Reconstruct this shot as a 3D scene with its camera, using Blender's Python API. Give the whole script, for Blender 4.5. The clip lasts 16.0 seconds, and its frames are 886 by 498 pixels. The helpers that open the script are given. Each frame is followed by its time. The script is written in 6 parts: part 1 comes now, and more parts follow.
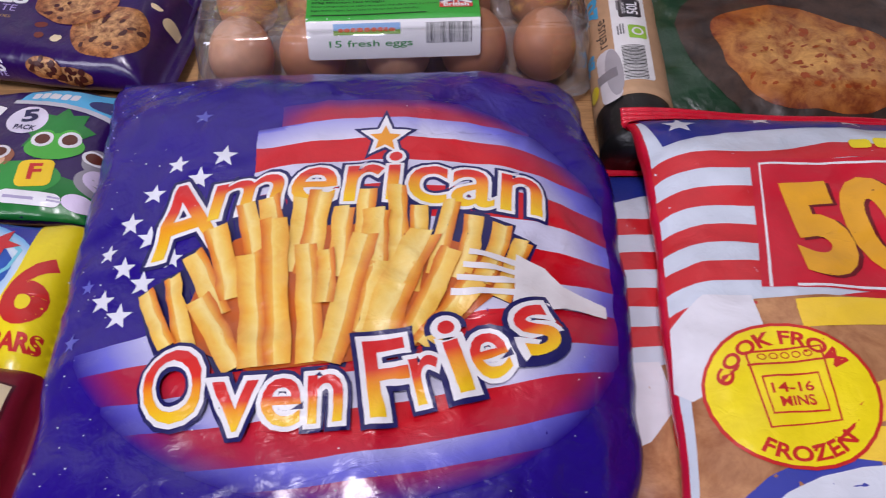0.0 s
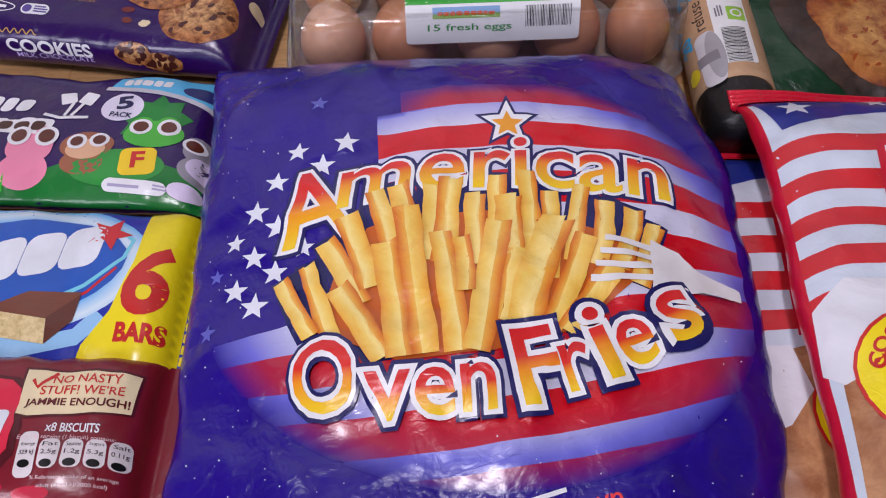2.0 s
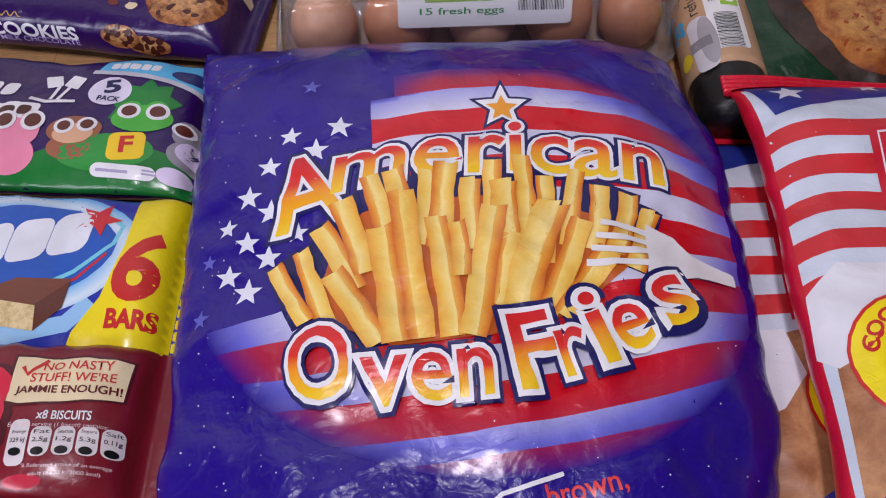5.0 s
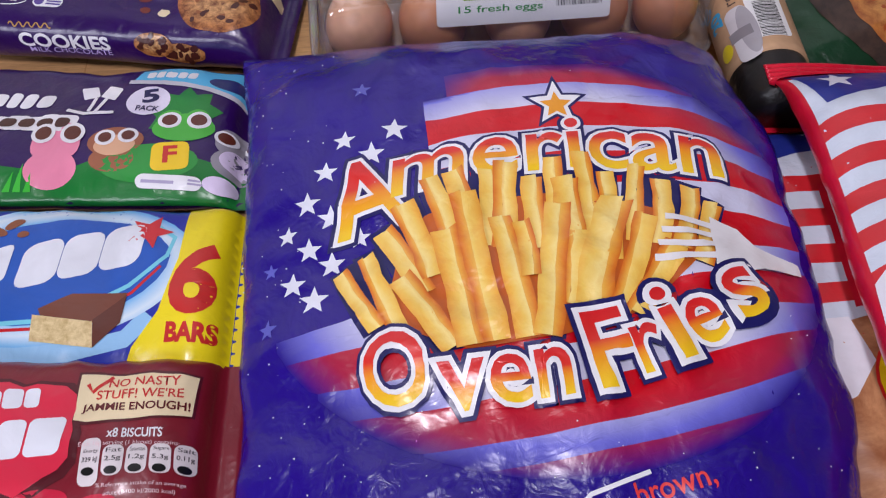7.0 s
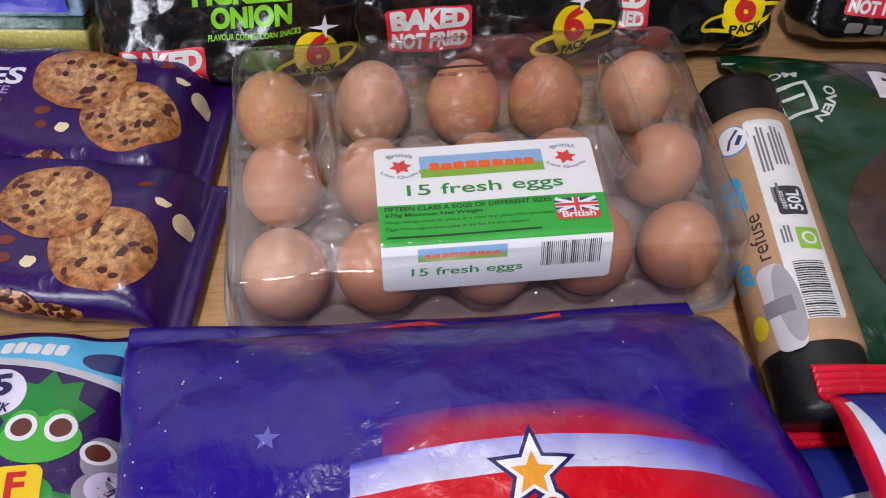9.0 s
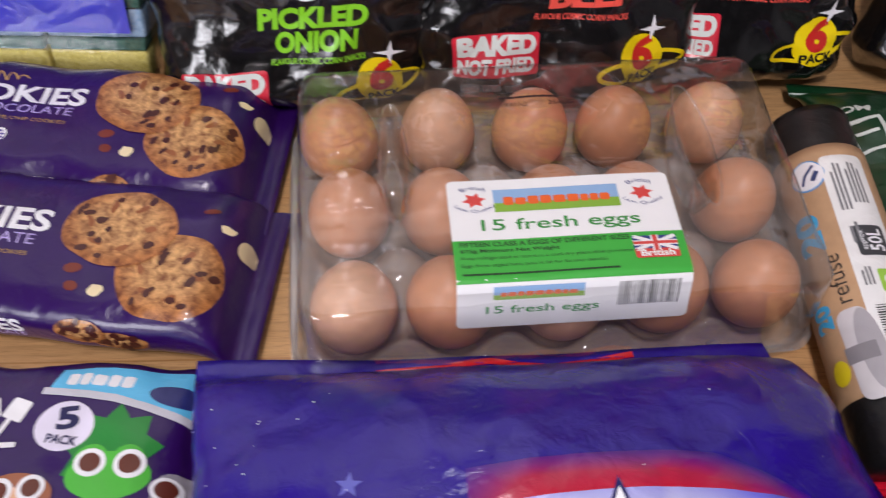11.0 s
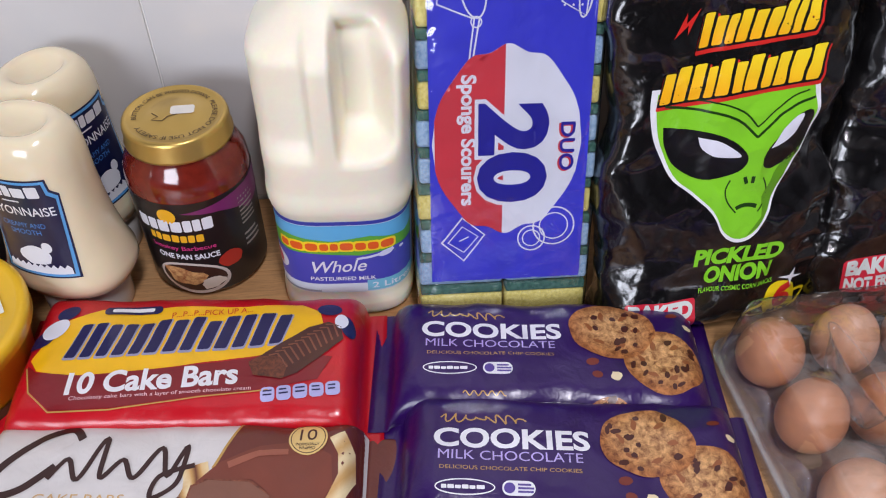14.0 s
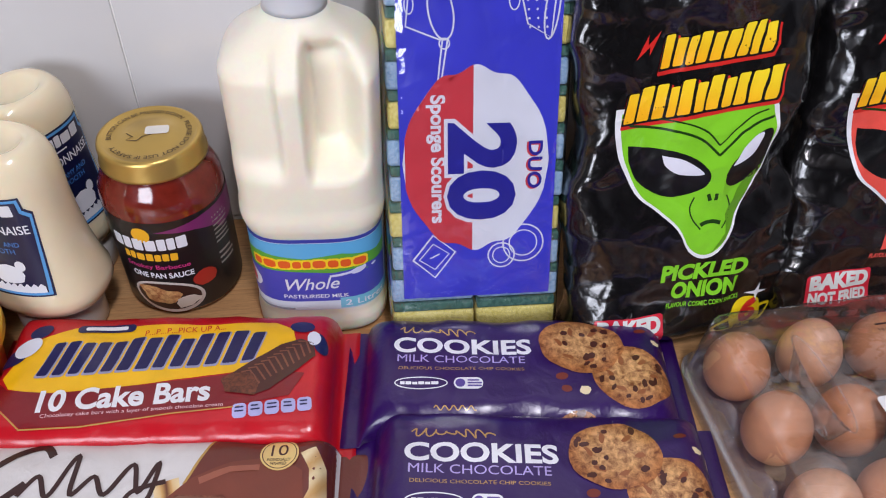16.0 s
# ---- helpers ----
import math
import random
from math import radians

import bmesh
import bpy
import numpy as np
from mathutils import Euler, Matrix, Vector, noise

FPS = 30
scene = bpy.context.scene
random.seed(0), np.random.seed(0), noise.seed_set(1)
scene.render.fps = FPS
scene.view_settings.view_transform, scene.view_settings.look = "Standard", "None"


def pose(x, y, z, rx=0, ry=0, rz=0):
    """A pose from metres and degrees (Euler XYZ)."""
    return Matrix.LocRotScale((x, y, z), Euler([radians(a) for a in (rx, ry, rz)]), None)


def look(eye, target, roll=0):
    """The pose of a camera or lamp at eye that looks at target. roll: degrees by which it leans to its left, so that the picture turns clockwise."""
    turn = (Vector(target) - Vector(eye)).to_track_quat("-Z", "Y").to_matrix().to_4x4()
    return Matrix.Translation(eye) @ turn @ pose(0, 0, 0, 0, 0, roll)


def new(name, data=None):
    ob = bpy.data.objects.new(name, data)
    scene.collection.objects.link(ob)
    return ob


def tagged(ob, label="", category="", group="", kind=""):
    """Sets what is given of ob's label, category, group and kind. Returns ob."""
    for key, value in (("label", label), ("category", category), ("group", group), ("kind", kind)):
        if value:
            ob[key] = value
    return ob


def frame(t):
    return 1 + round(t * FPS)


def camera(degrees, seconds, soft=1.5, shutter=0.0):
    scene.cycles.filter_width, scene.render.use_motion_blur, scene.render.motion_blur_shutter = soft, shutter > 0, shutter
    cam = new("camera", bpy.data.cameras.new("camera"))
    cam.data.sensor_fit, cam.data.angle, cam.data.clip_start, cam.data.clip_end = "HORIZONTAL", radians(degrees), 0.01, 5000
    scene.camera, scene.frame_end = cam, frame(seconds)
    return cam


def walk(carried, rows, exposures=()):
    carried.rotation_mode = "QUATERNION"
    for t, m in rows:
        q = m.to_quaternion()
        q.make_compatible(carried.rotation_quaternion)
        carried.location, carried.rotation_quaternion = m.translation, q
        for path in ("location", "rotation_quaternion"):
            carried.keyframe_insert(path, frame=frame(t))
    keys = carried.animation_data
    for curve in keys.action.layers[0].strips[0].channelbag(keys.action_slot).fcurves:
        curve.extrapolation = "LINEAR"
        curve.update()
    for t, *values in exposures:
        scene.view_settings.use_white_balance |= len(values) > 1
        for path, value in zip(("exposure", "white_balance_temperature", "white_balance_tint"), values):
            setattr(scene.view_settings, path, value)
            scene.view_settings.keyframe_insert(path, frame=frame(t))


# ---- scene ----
cam = camera(57.4, 16.0, soft=1.1, shutter=0.3)
METRES, EYE, TILT, LEAN, TURN = 0.70, 0.372, -54.5, 0.0, 0.0
ROWS = [
    (0.0, 0.0, 0.0, 0.0, 0.0, 0.0, -0.0),
    (0.5, -0.051, 0.0078, 0.0064, -0.2, -0.46, -0.1),
    (1.0, -0.0799, 0.0106, 0.0065, -0.36, -0.79, 0.03),
    (1.5, -0.0866, 0.0082, 0.0061, -0.56, -1.09, 0.4),
    (2.0, -0.0981, 0.0034, 0.0039, -0.97, -1.32, 0.6),
    (2.5, -0.0998, 0.007, 0.0017, -1.19, -1.58, 0.64),
    (3.0, -0.0995, 0.0066, 0.0028, -1.45, -1.8, 0.65),
    (3.5, -0.1025, 0.0077, 0.0013, -1.71, -1.91, 0.67),
    (6.0, -0.11, 0.0056, 0.0031, -2.33, -2.37, 0.85),
    (6.5, -0.136, 0.0057, 0.0032, -2.66, -2.41, 1.75),
    (7.0, -0.157, 0.0141, 0.0062, -3.24, -2.44, 2.71),
    (7.5, -0.1479, 0.0738, 0.0808, -3.77, -2.67, 3.31),
    (8.0, -0.1176, 0.1513, 0.1875, -4.11, -2.89, 2.83),
    (10.5, -0.1083, 0.2007, 0.2212, -3.37, -2.42, 0.35),
    (11.0, -0.1498, 0.1951, 0.2354, -2.98, -2.44, 0.57),
    (11.5, -0.2974, 0.1279, 0.2599, -2.91, 0.24, 1.42),
    (12.0, -0.4621, 0.0633, 0.2658, -3.01, 6.12, 2.57),
    (12.5, -0.5381, 0.0633, 0.2766, -3.15, 7.95, 3.26),
    (13.0, -0.5502, 0.0857, 0.2902, -3.4, 8.95, 3.92),
    (13.5, -0.5418, 0.0948, 0.2963, -3.8, 8.95, 4.39),
    (14.0, -0.5451, 0.0994, 0.2937, -4.18, 8.97, 4.5),
    (14.5, -0.5454, 0.0941, 0.291, -4.58, 9.86, 4.65),
    (15.0, -0.5439, 0.0913, 0.2878, -4.99, 10.51, 4.78),
    (15.5, -0.5381, 0.089, 0.2835, -5.22, 10.66, 4.91),
    (16.0, -0.5338, 0.0888, 0.283, -5.15, 10.72, 4.92),
]
walk(cam, [(t, pose(0, 0, EYE, TILT, LEAN, TURN) @ pose(METRES * x, METRES * y, METRES * z, 90 + pitch, roll, yaw)) for t, x, y, z, yaw, pitch, roll in ROWS],
     [(0.0, -0.17, 6500, 18), (3.5, -0.34, 6500, 18), (6.5, -0.28, 6500, 18), (8.0, -0.04, 6350, 10), (10.5, 0.10, 6950, 13), (11.8, 0.14, 6700, 12), (12.6, 0.03, 6400, 11), (16.0, 0.03, 6400, 11)])

# ---- light ----
world = bpy.data.worlds.new("room_air")
scene.world = world
world.use_nodes = True
world.node_tree.nodes["Background"].inputs[0].default_value = (0.9, 0.95, 1.0, 1)
world.node_tree.nodes["Background"].inputs[1].default_value = 0.05


def area_lamp(name, eye, target, sx, sy, watts, colour):
    lamp = bpy.data.lights.new(name, "AREA")
    lamp.shape, lamp.size, lamp.size_y, lamp.energy, lamp.color = "RECTANGLE", sx, sy, watts, colour
    ob = new(name, lamp)
    ob.matrix_world = look(eye, target)
    return ob


area_lamp("ceiling_light_glow", (-0.22, -0.12, 1.44), (-0.15, 0.35, 0.0), 0.12, 0.5, 14.8, (0.96, 0.93, 1.0))
area_lamp("window_daylight", (-1.25, -1.3, 0.80), (0.0, 0.6, 0.10), 0.9, 0.8, 26.5, (0.86, 0.89, 1.0))
scene.view_settings.exposure = 0.0

# ---- materials ----
MATS = {}


def nodes_of(name):
    m = bpy.data.materials.new(name)
    m.use_nodes = True
    t = m.node_tree
    b = t.nodes["Principled BSDF"]
    return m, t, b


def rgb(r, g, b):
    """sRGB 0-255 to linear."""
    return tuple((c / 255 / 12.92 if c / 255 < 0.04045 else ((c / 255 + 0.055) / 1.055) ** 2.4) for c in (r, g, b)) + (1.0,)


def add_noise(t, scale, detail=4, rough=0.6, dist=0.0, stretch=(1, 1, 1)):
    co = t.nodes.new("ShaderNodeTexCoord")
    mp = t.nodes.new("ShaderNodeMapping")
    mp.inputs["Scale"].default_value = stretch
    n = t.nodes.new("ShaderNodeTexNoise")
    n.inputs["Scale"].default_value, n.inputs["Detail"].default_value = scale, detail
    n.inputs["Roughness"].default_value, n.inputs["Distortion"].default_value = rough, dist
    t.links.new(co.outputs["Object"], mp.inputs["Vector"])
    t.links.new(mp.outputs["Vector"], n.inputs["Vector"])
    return n


def add_bump(t, b, heights, strength=0.3):
    """Chains bump nodes from (noise socket, distance) pairs."""
    last = None
    for sock, dist in heights:
        n = t.nodes.new("ShaderNodeBump")
        n.inputs["Strength"].default_value, n.inputs["Distance"].default_value = strength, dist
        t.links.new(sock, n.inputs["Height"])
        if last:
            t.links.new(last.outputs["Normal"], n.inputs["Normal"])
        last = n
    t.links.new(last.outputs["Normal"], b.inputs["Normal"])


def ramp(t, sock, stops):
    r = t.nodes.new("ShaderNodeValToRGB")
    e = r.color_ramp.elements
    while len(e) < len(stops):
        e.new(0.5)
    for k, (p, c) in zip(e, stops):
        k.position, k.color = p, c
    t.links.new(sock, r.inputs["Fac"])
    return r


def vary(t, b, col, noise_node, amount):
    """Base colour with a mild blotchy variation."""
    dark = tuple(c * (1 - amount) for c in col[:3]) + (1,)
    light = tuple(min(1, c * (1 + amount)) for c in col[:3]) + (1,)
    r = ramp(t, noise_node.outputs["Fac"], [(0.3, dark), (0.7, light)])
    t.links.new(r.outputs["Color"], b.inputs["Base Color"])


def film(name, col, rough=0.32, crinkle=1.0, coat=0.35, amount=0.08, metal=0.0, coat_rough=0.16):
    """Printed plastic film: colour, soft crinkles and a clear skin."""
    key = ("film", name)
    if key in MATS:
        return MATS[key]
    m, t, b = nodes_of(name)
    n1 = add_noise(t, 38, 3, 0.5, 0.6)
    n2 = add_noise(t, 130, 4, 0.6, 1.2)
    vary(t, b, col, n1, amount)
    b.inputs["Roughness"].default_value, b.inputs["Metallic"].default_value = rough, metal
    b.inputs["Coat Weight"].default_value, b.inputs["Coat Roughness"].default_value = coat, coat_rough
    add_bump(t, b, [(n1.outputs["Fac"], 0.003 * crinkle), (n2.outputs["Fac"], 0.0006 * crinkle)], 0.45)
    MATS[key] = m
    return m


def film_tone(name, stops, rough=0.32, crinkle=1.0, coat=0.35, mottle=0.0):
    """Printed film whose ink runs through a ramp by the print's own tone."""
    key = ("tone", name)
    if key in MATS:
        return MATS[key]
    m, t, b = nodes_of(name)
    a = t.nodes.new("ShaderNodeAttribute")
    a.attribute_name = "tone"
    fac = a.outputs["Fac"]
    if mottle:
        n0 = add_noise(t, 90, 4, 0.6, 0.8)
        ma = t.nodes.new("ShaderNodeMath")
        ma.operation, ma.inputs[1].default_value = "MULTIPLY_ADD", mottle
        t.links.new(n0.outputs["Fac"], ma.inputs[0])
        t.links.new(fac, ma.inputs[2])
        fac = ma.outputs[0]
    r = ramp(t, fac, stops)
    t.links.new(r.outputs["Color"], b.inputs["Base Color"])
    n1 = add_noise(t, 38, 3, 0.5, 0.6)
    n2 = add_noise(t, 130, 4, 0.6, 1.2)
    b.inputs["Roughness"].default_value = rough
    b.inputs["Coat Weight"].default_value, b.inputs["Coat Roughness"].default_value = coat, 0.16
    add_bump(t, b, [(n1.outputs["Fac"], 0.003 * crinkle), (n2.outputs["Fac"], 0.0006 * crinkle)], 0.45)
    MATS[key] = m
    return m


def solid(name, col, rough=0.5, metal=0.0, amount=0.06, scale=60, bump=0.0004, sss=0.0, coat=0.0, stretch=(1, 1, 1)):
    key = ("solid", name)
    if key in MATS:
        return MATS[key]
    m, t, b = nodes_of(name)
    n1 = add_noise(t, scale, 5, 0.6, 0.2, stretch)
    vary(t, b, col, n1, amount)
    b.inputs["Roughness"].default_value, b.inputs["Metallic"].default_value = rough, metal
    b.inputs["Coat Weight"].default_value = coat
    if sss:
        b.inputs["Subsurface Weight"].default_value = sss
        b.inputs["Subsurface Radius"].default_value = (0.02, 0.012, 0.008)
        b.inputs["Subsurface Scale"].default_value = 0.3
    if bump:
        add_bump(t, b, [(n1.outputs["Fac"], bump)], 0.5)
    MATS[key] = m
    return m


def wood_material(name):
    """Pale beech worktop of narrow staves, running along x."""
    m, t, b = nodes_of(name)
    co = t.nodes.new("ShaderNodeTexCoord")
    br = t.nodes.new("ShaderNodeTexBrick")
    br.inputs["Scale"].default_value = 1.0
    br.inputs["Brick Width"].default_value, br.inputs["Row Height"].default_value = 0.60, 0.048
    br.inputs["Mortar Size"].default_value, br.inputs["Mortar Smooth"].default_value = 0.0005, 0.2
    br.inputs["Color1"].default_value, br.inputs["Color2"].default_value = rgb(206, 163, 116), rgb(198, 153, 106)
    br.inputs["Mortar"].default_value = rgb(186, 138, 88)
    t.links.new(co.outputs["Object"], br.inputs["Vector"])
    grain = add_noise(t, 26, 6, 0.65, 0.5, (1, 14, 1))
    fleck = add_noise(t, 120, 3, 0.5, 0, (1, 9, 1))
    g = ramp(t, grain.outputs["Fac"], [(0.3, (0.72, 0.68, 0.62, 1)), (0.65, (1.08, 1.05, 1.0, 1))])
    k = ramp(t, fleck.outputs["Fac"], [(0.32, (0.78, 0.74, 0.7, 1)), (0.5, (1, 1, 1, 1))])
    prev = br.outputs["Color"]
    for s in (g, k):
        mx = t.nodes.new("ShaderNodeMix")
        mx.data_type, mx.blend_type = "RGBA", "MULTIPLY"
        mx.inputs["Factor"].default_value = 0.8
        t.links.new(prev, mx.inputs["A"])
        t.links.new(s.outputs["Color"], mx.inputs["B"])
        prev = mx.outputs["Result"]
    t.links.new(prev, b.inputs["Base Color"])
    b.inputs["Roughness"].default_value = 0.36
    add_bump(t, b, [(grain.outputs["Fac"], 0.0006)], 0.3)
    return m


# ---- building helpers ----
def part(name, bm, material, parent=None, label="", smooth=True, m=None):
    """One mesh object, under a thing or a part."""
    me = bpy.data.meshes.new(name)
    bm.to_mesh(me)
    bm.free()
    if smooth:
        me.shade_smooth()
    me.materials.append(material)
    ob = new(name, me)
    if parent:
        ob.parent = parent
    if m is not None:
        ob.matrix_local = m
    if label:
        ob["label"] = label
    return ob


def thing(name, m, label, category, group=""):
    ob = new(name)
    ob.empty_display_size = 0.02
    ob.matrix_world = m
    return tagged(ob, label, category, group)


def box_bm(x0, x1, y0, y1, z0, z1, bevel=0.0, seg=2):
    bm = bmesh.new()
    bmesh.ops.create_cube(bm, size=1.0)
    for v in bm.verts:
        v.co = Vector(((x0 + x1) / 2 + v.co.x * (x1 - x0), (y0 + y1) / 2 + v.co.y * (y1 - y0), (z0 + z1) / 2 + v.co.z * (z1 - z0)))
    if bevel:
        bmesh.ops.bevel(bm, geom=bm.edges[:], offset=bevel, segments=seg, profile=0.5, affect="EDGES")
    return bm


def loft(rings, closed_u=True, cap0=True, cap1=True):
    """A mesh through rings of points."""
    bm = bmesh.new()
    vs = [[bm.verts.new(p) for p in r] for r in rings]
    n = len(rings[0])
    for a, b in zip(vs, vs[1:]):
        for i in range(n if closed_u else n - 1):
            j = (i + 1) % n
            bm.faces.new((a[i], a[j], b[j], b[i]))
    if cap0:
        bm.faces.new(list(reversed(vs[0])))
    if cap1:
        bm.faces.new(vs[-1])
    bmesh.ops.recalc_face_normals(bm, faces=bm.faces[:])
    return bm


def lathe(profile, seg=48):
    """Profile of (radius, z) turned round z."""
    return loft([[(r * math.cos(2 * math.pi * i / seg), r * math.sin(2 * math.pi * i / seg), z) for i in range(seg)] for r, z in profile])


def supercircle(hx, hy, n, seg):
    pts = []
    for i in range(seg):
        a = 2 * math.pi * i / seg
        c, s = math.cos(a), math.sin(a)
        k = (abs(c) ** n + abs(s) ** n) ** (-1 / n)
        pts.append((hx * k * c, hy * k * s))
    return pts


def smooth_step(q):
    q = max(0.0, min(1.0, q))
    return q * q * (3 - 2 * q)


class Skin:
    """A filled film pack: a tube along one axis with flat sealed ends. Points of its print are (x, y), metres along the film."""
    fine = 0.0045

    def __init__(self, along, half, hw, ht, n=3.0, fin=0.012, taper=0.03, tn=2.2, lift=0.5, wr=0.0012, seed=0, pinch=0.0, crimp=0.0004, jag=0.0, sag=0.0, slope=0.0, flank=0.0, flare=0.0, corner=0.0, crush=0.0):
        self.along, self.half, self.hw, self.ht, self.n, self.fin = along, half, hw, ht, n, fin
        self.taper, self.tn, self.lift, self.wr, self.seed = taper, tn, lift, wr, seed
        self.pinch, self.crimp, self.jag, self.sag, self.slope, self.flank, self.flare, self.corner, self.crush = pinch, crimp, jag, sag, slope, flank, flare, corner, crush
        pts = []
        k = 720
        for i in range(k + 1):
            a = math.pi / 2 - 2 * math.pi * i / k
            c, s = math.cos(a), math.sin(a)
            q = (abs(c) ** n + abs(s * 1.0) ** n) ** (-1 / n)
            pts.append((hw * q * c, ht * q * s))
        acc = [0.0]
        for p, q in zip(pts, pts[1:]):
            acc.append(acc[-1] + math.dist(p, q))
        self.pts, self.acc, self.round = np.array(pts), np.array(acc), acc[-1]

    def section(self, s):
        s = s % self.round
        return float(np.interp(s, self.acc, self.pts[:, 0])), float(np.interp(s, self.acc, self.pts[:, 1]))

    def base(self, a, s):
        """Local place for a metres along the axis and s metres round from the top line."""
        c, z = self.section(s)
        up = 1 + self.slope * a / self.half
        r = (self.half - self.fin) - abs(a)
        g = 0.0
        if r > 0:
            g = 1.0 if r > self.taper else (1 - (1 - r / self.taper) ** self.tn) ** (1 / self.tn)
        w = 1.0 + (self.pinch * (1 - g)) - self.sag * g
        side = smooth_step((abs(c) / self.hw - 0.3) / 0.7)
        if self.flank and c > 0:
            w -= min(1.6, ((a - 0.03) / 0.13) ** 2) * self.flank * side
        if self.flare and c < 0:
            w += (0.022 + self.flare * (1 - g)) * side
        flat = 0.0006 / self.ht
        h = flat + (1 - flat) * g
        zz = z * h * up
        mid = self.ht * up * (self.lift + (1 - self.lift) * g)
        if self.corner and c < 0:
            mid += self.corner * (1 - g) * side * smooth_step(a / self.half)
        if r < 0:
            zz += self.crimp * math.sin(a / 0.0016 * math.pi)
        zz += (1 - g) * 0.0025 * noise.noise(Vector((c * 22, self.seed * 3.1, a * 4)))
        x, y = (a, c * w) if self.along == "x" else (c * w, a)
        p = Vector((x, y, mid + zz))
        if self.wr:
            q = Vector((p.x, p.y, p.z * 0.5)) + Vector((self.seed * 1.7, self.seed * 0.9, 0))
            n1 = noise.noise(q * 26)
            n2 = 1 - abs(noise.noise(q * 48 + Vector((5, 1, 2)))) * 2
            n3 = 1 - abs(noise.noise(q * 95 + Vector((1, 7, 2)))) * 2
            e = 0.55 + 0.9 * (1 - g)
            d = self.wr * g * (1.1 * n1 + 0.55 * e * n2 + 0.14 * e * n3)
            if self.crush:
                q += Vector((noise.noise(q * 18), noise.noise(q * 18 + Vector((3, 9, 1))), 0)) * 0.02
                f1 = noise.voronoi(q * 15)[0]
                f2 = noise.voronoi(q * 36 + Vector((4, 2, 0)))[0]
                edge = 0.10 + 0.90 * max(side ** 1.5, smooth_step((abs(a) / self.half - 0.55) / 0.35))
                d += self.crush * g * edge * ((f1[0] - 0.35) + 0.4 * (f2[0] - 0.35))
            nz = z / self.ht
            p += Vector((0, 0, 1)) * d * (1 if nz >= 0 else -0.2)
            if self.along == "x":
                p.y += d * c / self.hw * 0.8
            else:
                p.x += d * c / self.hw * 0.8
        p.z = max(p.z, 0.0003)
        return p

    def at(self, x, y, off=0.0):
        """The place of print point (x, y), off metres proud of the film."""
        f = (lambda x, y: self.base(x, y)) if self.along == "x" else (lambda x, y: self.base(y, x))
        p = f(x, y)
        if off:
            e = 0.0012
            n = (f(x + e, y) - f(x - e, y)).cross(f(x, y + e) - f(x, y - e))
            if n.length > 0:
                p = p + n.normalized() * off
        return p

    def mesh(self, step=0.003):
        na = max(8, int(2 * self.half / step))
        ns = max(16, int(self.round / step))
        rings = []
        for i in range(na + 1):
            a = -self.half + 2 * self.half * i / na
            rings.append([self.base(a, self.round * j / ns) for j in range(ns)])
        if self.jag:
            for ring, sg in ((rings[0], -1), (rings[-1], 1)):
                for j, p in enumerate(ring):
                    d = sg * self.jag * (1 if int(j) % 2 else 0)
                    if self.along == "x":
                        p.x += d
                    else:
                        p.y += d
        return loft(rings)


# ---- setting ----
M_WOOD = wood_material("beech_worktop")
M_WALL = solid("white_glazed_tile", rgb(208, 207, 207), 0.22, amount=0.03, scale=4, bump=0.0006)
M_JOINT = solid("pale_grout", rgb(236, 235, 232), 0.7)
M_PLASTER = solid("pale_plaster", rgb(142, 142, 146), 0.9)
M_FLOOR = solid("grey_floor_covering", rgb(120, 112, 104), 0.6)

WALL_Y = 0.706
counter = tagged(part("worktop", box_bm(-1.6, 1.2, -0.10, WALL_Y, -0.04, 0.0, 0.003), M_WOOD), "pale beech wood worktop with narrow staves", "worktop", kind="structure")
tagged(part("base_cabinets", box_bm(-1.6, 1.2, -0.06, WALL_Y, -0.9, -0.041), M_PLASTER), "plain pale panel under the worktop", "cabinet", kind="structure")
tagged(part("floor", box_bm(-1.75, 1.35, -2.4, WALL_Y, -1.0, -0.9), M_FLOOR), "plain grey floor", "floor", kind="structure")
tagged(part("ceiling", box_bm(-1.75, 1.35, -2.4, WALL_Y, 1.5, 1.6), M_PLASTER), "plain pale ceiling", "ceiling", kind="structure")
wall_n = tagged(part("wall_north", box_bm(-1.75, 1.35, WALL_Y + 0.0015, WALL_Y + 0.15, -0.9, 1.5), M_JOINT), "wall behind the worktop clad in white tiles", "wall", kind="structure")
tagged(part("wall_south", box_bm(-1.75, 1.35, -2.5, -2.4, -0.9, 1.5), M_PLASTER), "plain pale wall", "wall", kind="structure")
tagged(part("wall_west", box_bm(-1.85, -1.75, -2.4, WALL_Y, -0.9, 1.5), M_PLASTER), "plain pale wall", "wall", kind="structure")
tagged(part("wall_east", box_bm(1.35, 1.45, -2.4, WALL_Y, -0.9, 1.5), M_PLASTER), "plain pale wall", "wall", kind="structure")
tile_me = None
for i in range(-5, 8):
    for j in range(0, 3):
        x0 = -0.5215 + i * 0.25
        if tile_me is None:
            t0 = part("wall_tile", box_bm(-0.1244, 0.1244, 0.0, 0.009, -0.2485, 0.0, 0.0008), M_WALL, wall_n)
            tile_me = t0.data
        else:
            t0 = new("wall_tile", tile_me)
            t0.parent = wall_n
        t0.location = (x0 + 0.125, WALL_Y, 0.2505 + j * 0.25)


# ---- printing on packs ----
GLYPHS = {}
INKS = {}


